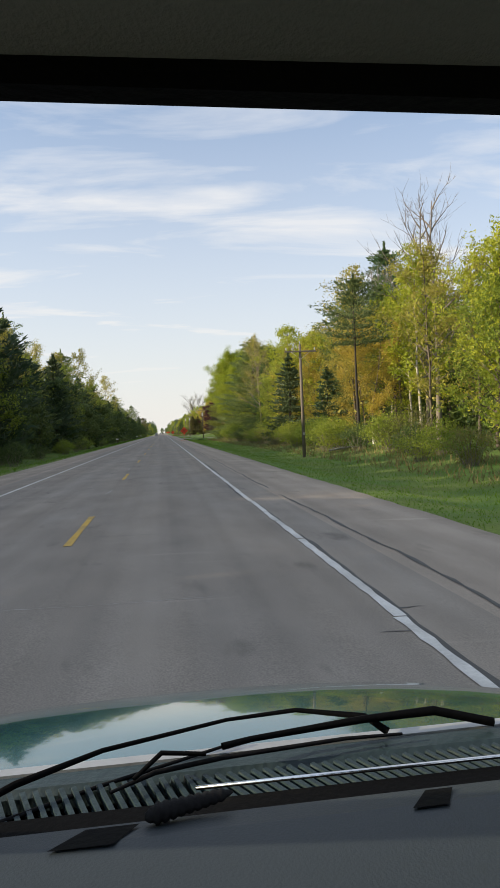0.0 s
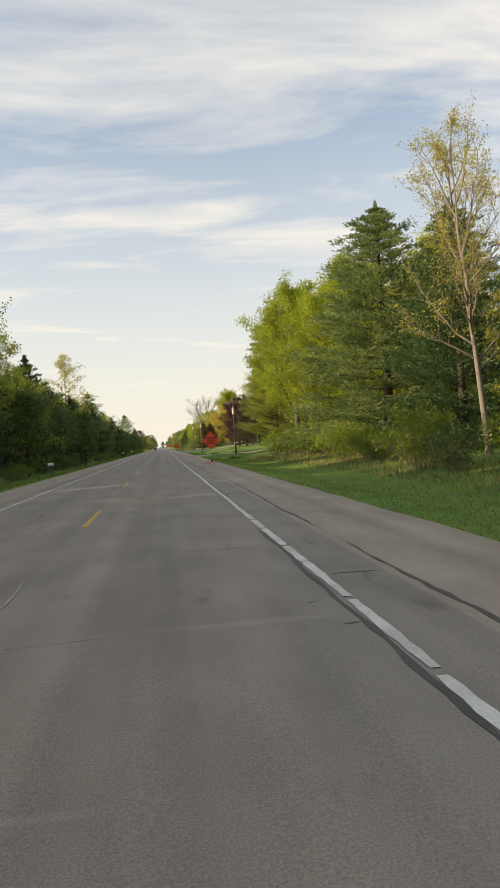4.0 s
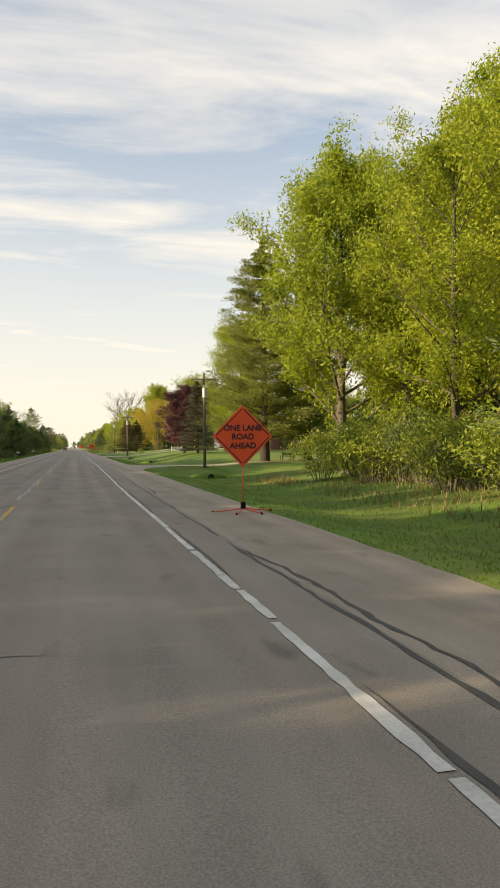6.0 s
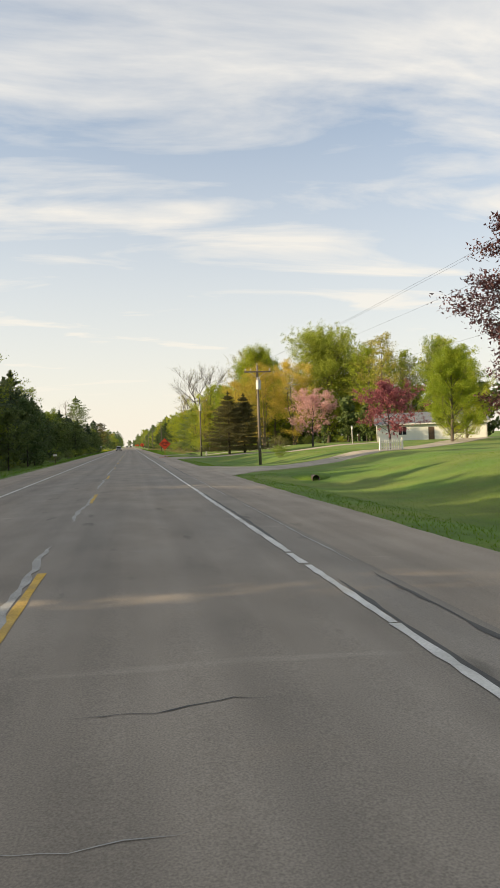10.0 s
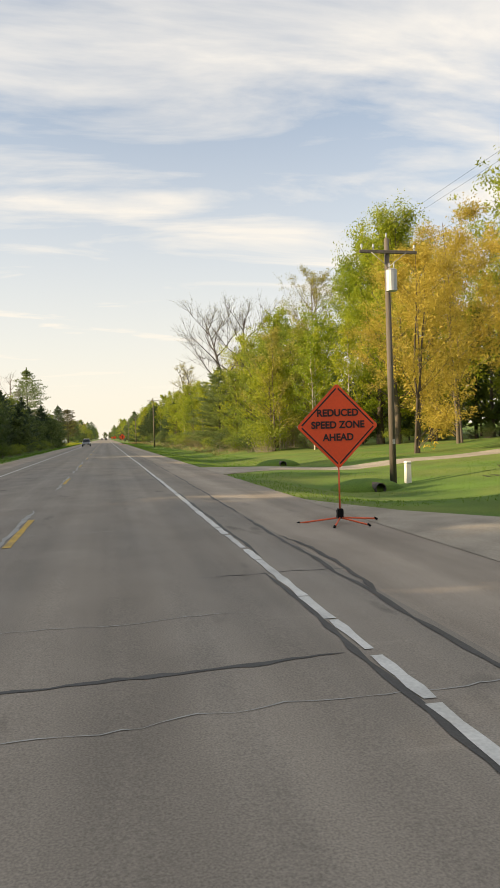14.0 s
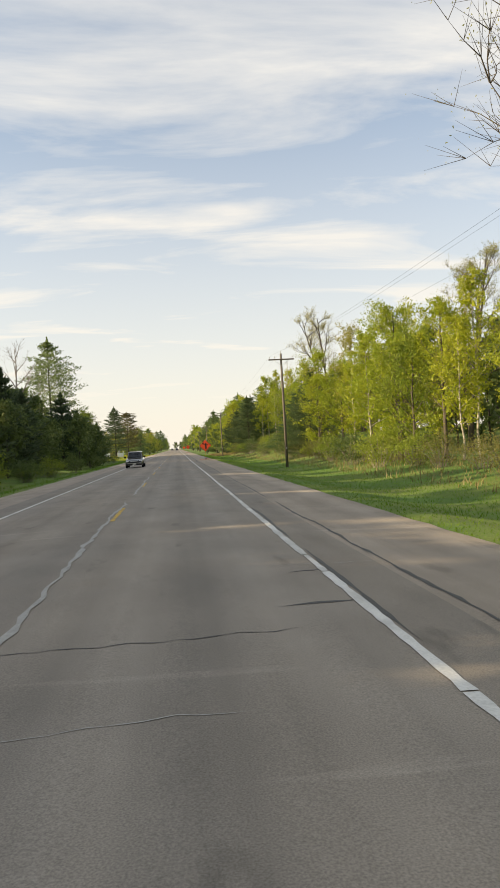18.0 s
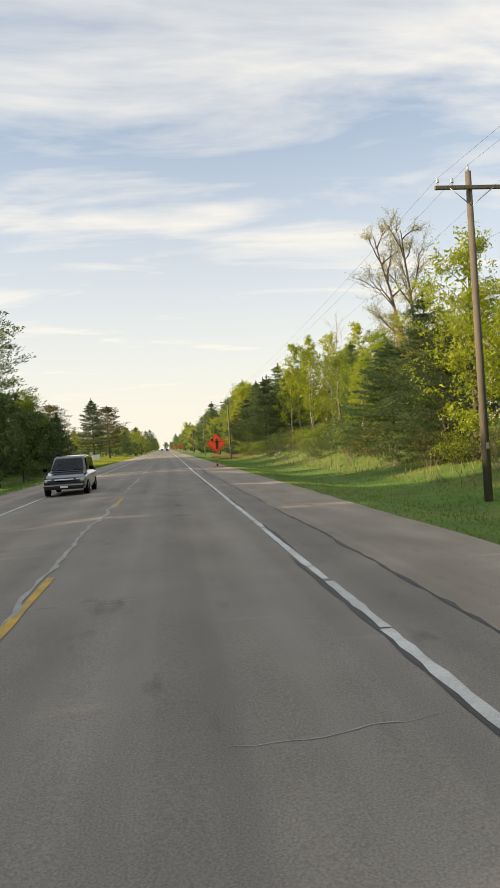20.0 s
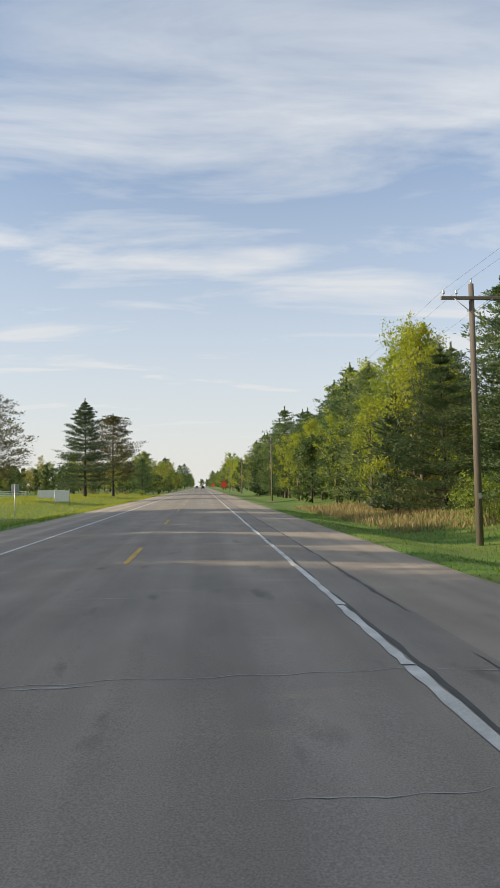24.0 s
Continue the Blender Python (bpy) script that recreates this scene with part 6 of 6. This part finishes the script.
def own_car():
    """The car whose cabin the ride begins in: open windscreen, dashboard, wipers, bonnet, roof."""
    cx = 1.60
    root = thing("car", "dark green car with grey dashboard, black wipers and open windscreen", "car", at=pose(cx, 0, 0))
    # bonnet: lengthwise stations of half-width, height at the middle and at the rim
    st = ((1.30, 0.94, 1.075, 1.03), (1.50, 0.95, 1.06, 1.01), (1.75, 0.95, 1.025, 0.965), (1.92, 0.94, 0.985, 0.925), (2.02, 0.92, 0.945, 0.885), (2.10, 0.88, 0.885, 0.82),
          (2.15, 0.84, 0.78, 0.72))
    us = [-1, -0.92, -0.8, -0.6, -0.4, -0.2, 0, 0.2, 0.4, 0.6, 0.8, 0.92, 1]
    v, f = [], []
    for lay in (0, -0.012):
        for y, half, zm, zr in st:
            for u in us:
                v.append((u * half, y + 0.05 * (1 - u * u) - 0.05, zr + (zm - zr) * (1 - abs(u) ** 2.6) + lay))
    w, n = len(us), len(st)
    for k in (0, 1):
        for j in range(n - 1):
            for i in range(w - 1):
                q = [k * n * w + j * w + i, k * n * w + j * w + i + 1, k * n * w + (j + 1) * w + i + 1, k * n * w + (j + 1) * w + i]
                f.append(q if k == 0 else q[::-1])
    mesh_object("bonnet", v, f, PAINT_DARK, root, "glossy dark green bonnet mirroring the sky", True)
    # nose, sides, roof and tail of the shell
    part("nose", loft(bmesh.new(), [[(-h, y, z0), (h, y, z0), (h, y, z1), (-h, y, z1)] for y, h, z0, z1 in
                                    ((1.32, 0.93, 0.28, 0.98), (1.9, 0.93, 0.28, 0.90), (2.12, 0.86, 0.30, 0.72), (2.25, 0.78, 0.36, 0.62))]), PAINT_DARK, root)
    for s in (-1, 1):
        boxed("side_panel", (s * 0.94 - 0.05, s * 0.94 + 0.05, -2.6, 1.32, 0.28, 1.02), PAINT_DARK, root, bevel=0.02)
        rodded("windscreen_pillar", (s * 0.90, 1.12, 1.05), (s * 0.72, 0.46, 2.02), 0.05, TRIM, root, n=8)
        rodded("door_pillar", (s * 0.93, -0.55, 1.02), (s * 0.76, -0.5, 2.03), 0.045, TRIM, root, n=8)
        rodded("rear_pillar", (s * 0.93, -2.5, 1.02), (s * 0.76, -2.3, 2.0), 0.06, PAINT_DARK, root, n=8)
        bm = box(bmesh.new(), s * 1.12 - 0.13, s * 1.12 + 0.13, 0.95, 1.07, 1.10, 1.30, 0.05)
        mir = part("wing_mirror", bm, TRIM, root, "black wing mirror")
        boxed("mirror_glass", (s * 1.12 - 0.10, s * 1.12 + 0.10, 0.940, 0.948, 1.13, 1.27), CHROME, mir)
        boxed("headlight", (s * 0.66 - 0.16, s * 0.66 + 0.16, 2.06, 2.20, 0.62, 0.76), LENS, root, bevel=0.03)
        for yy in (1.5, -1.7):
            wheel(root, s * 0.86, yy, 0.34, 0.34, s)
    boxed("bumper", (-0.88, 0.88, 2.12, 2.34, 0.36, 0.56), TRIM, root, bevel=0.05)
    boxed("floor_pan", (-0.9, 0.9, -2.6, 1.3, 0.26, 0.32), TRIM, root)
    boxed("tailgate", (-0.9, 0.9, -2.66, -2.60, 0.3, 1.1), PAINT_DARK, root, bevel=0.02)
    boxed("roof_skin", (-0.78, 0.78, -2.35, 0.47, 2.07, 2.10), PAINT_DARK, root, bevel=0.01)
    bm = bmesh.new()
    pr = [(0.488, 1.984), (0.40, 2.002), (0.1, 2.030), (-0.6, 2.05), (-2.3, 2.05), (-2.3, 2.066), (0.50, 2.066)]
    a = [bm.verts.new((-0.80, y, z)) for y, z in pr]
    b = [bm.verts.new((0.80, y, z)) for y, z in pr]
    bm.faces.new(a), bm.faces.new(b[::-1])
    for i in range(len(pr)):
        k = (i + 1) % len(pr)
        bm.faces.new((a[i], a[k], b[k], b[i]))
    bmesh.ops.recalc_face_normals(bm, faces=bm.faces)
    part("headliner", bm, CLOTH, root, "grey cloth headliner")
    boxed("windscreen_header", (-0.80, 0.80, 0.489, 0.515, 1.9625, 2.066), TRIM, root, "black windscreen header strip", m=pose(0.055, 0, 0.0, 0, 0.75))
    # sheet behind the windscreen foot, louvred cowl, chrome strip
    boxed("cowl_tray", (-0.92, 0.92, 1.05, 1.32, 0.98, 1.03), TRIM, root)
    cowl = boxed("cowl_panel", (-0.90, 0.90, 1.255, 1.325, 1.035, 1.085), LOUVRE, root, "dusty black louvred cowl", 0.012)
    boxed("cowl_rim", (-0.90, 0.90, 1.318, 1.345, 1.07, 1.088), STEEL, cowl)
    for i in range(78):
        px = -0.86 + i * 0.0223
        boxed("louvre", (-0.0045, 0.0045, -0.055, 0.05, -0.006, 0.012), LOUVRE, cowl, m=pose(px, 1.195, 1.075, 8, 0, 22 if px < 0.02 else 38))
    boxed("cowl_gutter", (-0.90, 0.90, 1.06, 1.13, 1.05, 1.085), TRIM, root)
    rodded("chrome_strip", (0.005, 1.066, 1.158), (0.80, 1.055, 1.158), 0.0038, CHROME, root, "thin bright strip along the windscreen foot", n=6)
    foot = part("windscreen_foot", box(bmesh.new(), -0.86, 0.86, 0.955, 1.055, 1.085, 1.15, 0.01), TRIM, root, "black windscreen foot with small raised print")
    for i in range(9):
        boxed("print_bar", (0.28 + i * 0.022, 0.295 + i * 0.022, 0.951, 0.9545, 1.115, 1.127), CLOTH, foot)
    # wipers
    def blade(name, pts, radii, mat=TRIM, parent=root):
        s = Soup()
        s.tube(pts, radii, 6)
        return s.object(name, mat, parent, smooth=True)
    w1 = blade("wiper", [(-0.40, 1.16, 1.10), (-0.30, 1.20, 1.128), (-0.16, 1.291, 1.13), (0.08, 1.36, 1.135), (0.225, 1.374, 1.135), (0.36, 1.335, 1.125), (0.40, 1.31, 1.10)],
               [0.007, 0.007, 0.005, 0.004, 0.005, 0.007, 0.009])
    blade("wiper_rubber", [(-0.62, 1.05, 1.07), (-0.40, 1.13, 1.08), (-0.16, 1.25, 1.085), (0.10, 1.335, 1.10)], [0.004, 0.005, 0.004, 0.003], RUBBER, w1)
    w2 = blade("wiper", [(0.62, 1.305, 1.10), (0.50, 1.318, 1.13), (0.35, 1.311, 1.13), (0.118, 1.275, 1.13), (0.062, 1.257, 1.13)], [0.010, 0.010, 0.008, 0.006, 0.007])
    blade("wiper_rubber", [(-0.14, 1.182, 1.105), (-0.063, 1.226, 1.11), (0.062, 1.245, 1.115), (0.30, 1.275, 1.112), (0.42, 1.285, 1.105)], [0.003, 0.005, 0.005, 0.004, 0.003], RUBBER, w2)
    blade("wiper_bow", [(-0.10, 1.20, 1.115), (-0.05, 1.235, 1.14), (0.03, 1.235, 1.13)], [0.004, 0.005, 0.004], TRIM, w2)
    # dashboard
    bm = bmesh.new()
    pr = [(0.935, 1.165), (0.925, 1.195), (0.86, 1.212), (0.70, 1.222), (0.52, 1.222), (0.40, 1.205), (0.34, 1.15), (0.30, 0.95), (0.34, 0.70), (0.95, 0.70)]
    a = [bm.verts.new((-0.88, y, z)) for y, z in pr]
    b = [bm.verts.new((0.88, y, z)) for y, z in pr]
    bm.faces.new(a), bm.faces.new(b[::-1])
    for i in range(len(pr)):
        k = (i + 1) % len(pr)
        bm.faces.new((a[i], a[k], b[k], b[i]))
    bmesh.ops.recalc_face_normals(bm, faces=bm.faces)
    dash = part("dashboard", bm, VINYL, root, "grey grained vinyl dashboard top", smooth=False)
    for x0, x1 in ((-0.165, -0.075), (0.30, 0.36), (0.43, 0.49)):
        bm = bmesh.new()
        q = [bm.verts.new(p) for p in ((x0 - 0.02, 0.845, 1.2165), (x1 - 0.03, 0.845, 1.2165), (x1, 0.905, 1.204), (x0 + 0.02, 0.905, 1.204))]
        bm.faces.new(q)
        part("vent_slot", bm, TRIM, dash)
    bm = bmesh.new()
    rings = []
    for i in range(34):
        u = i / 33
        r = (0.0125 - 0.006 * u) * (0.86 + 0.20 * (i % 3 != 0)) * min(1.0, 5 * u + 0.35, 6 * (1 - u) + 0.2)
        rings.append([bm.verts.new((-0.068 + 0.122 * u, 0.905 + 0.038 * u + 1.7 * r * math.cos(a), 1.212 + r * math.sin(a))) for a in np.linspace(0, 2 * math.pi, 12, endpoint=False)])
    for a, b in zip(rings, rings[1:]):
        for k in range(12):
            bm.faces.new((a[k - 1], a[k], b[k], b[k - 1]))
    bm.faces.new(rings[0]), bm.faces.new(rings[-1])
    bmesh.ops.recalc_face_normals(bm, faces=bm.faces)
    part("rubber_grip", bm, RUBBER, dash, "ribbed black rubber grip on the dashboard", smooth=True)
    return root


own_car()
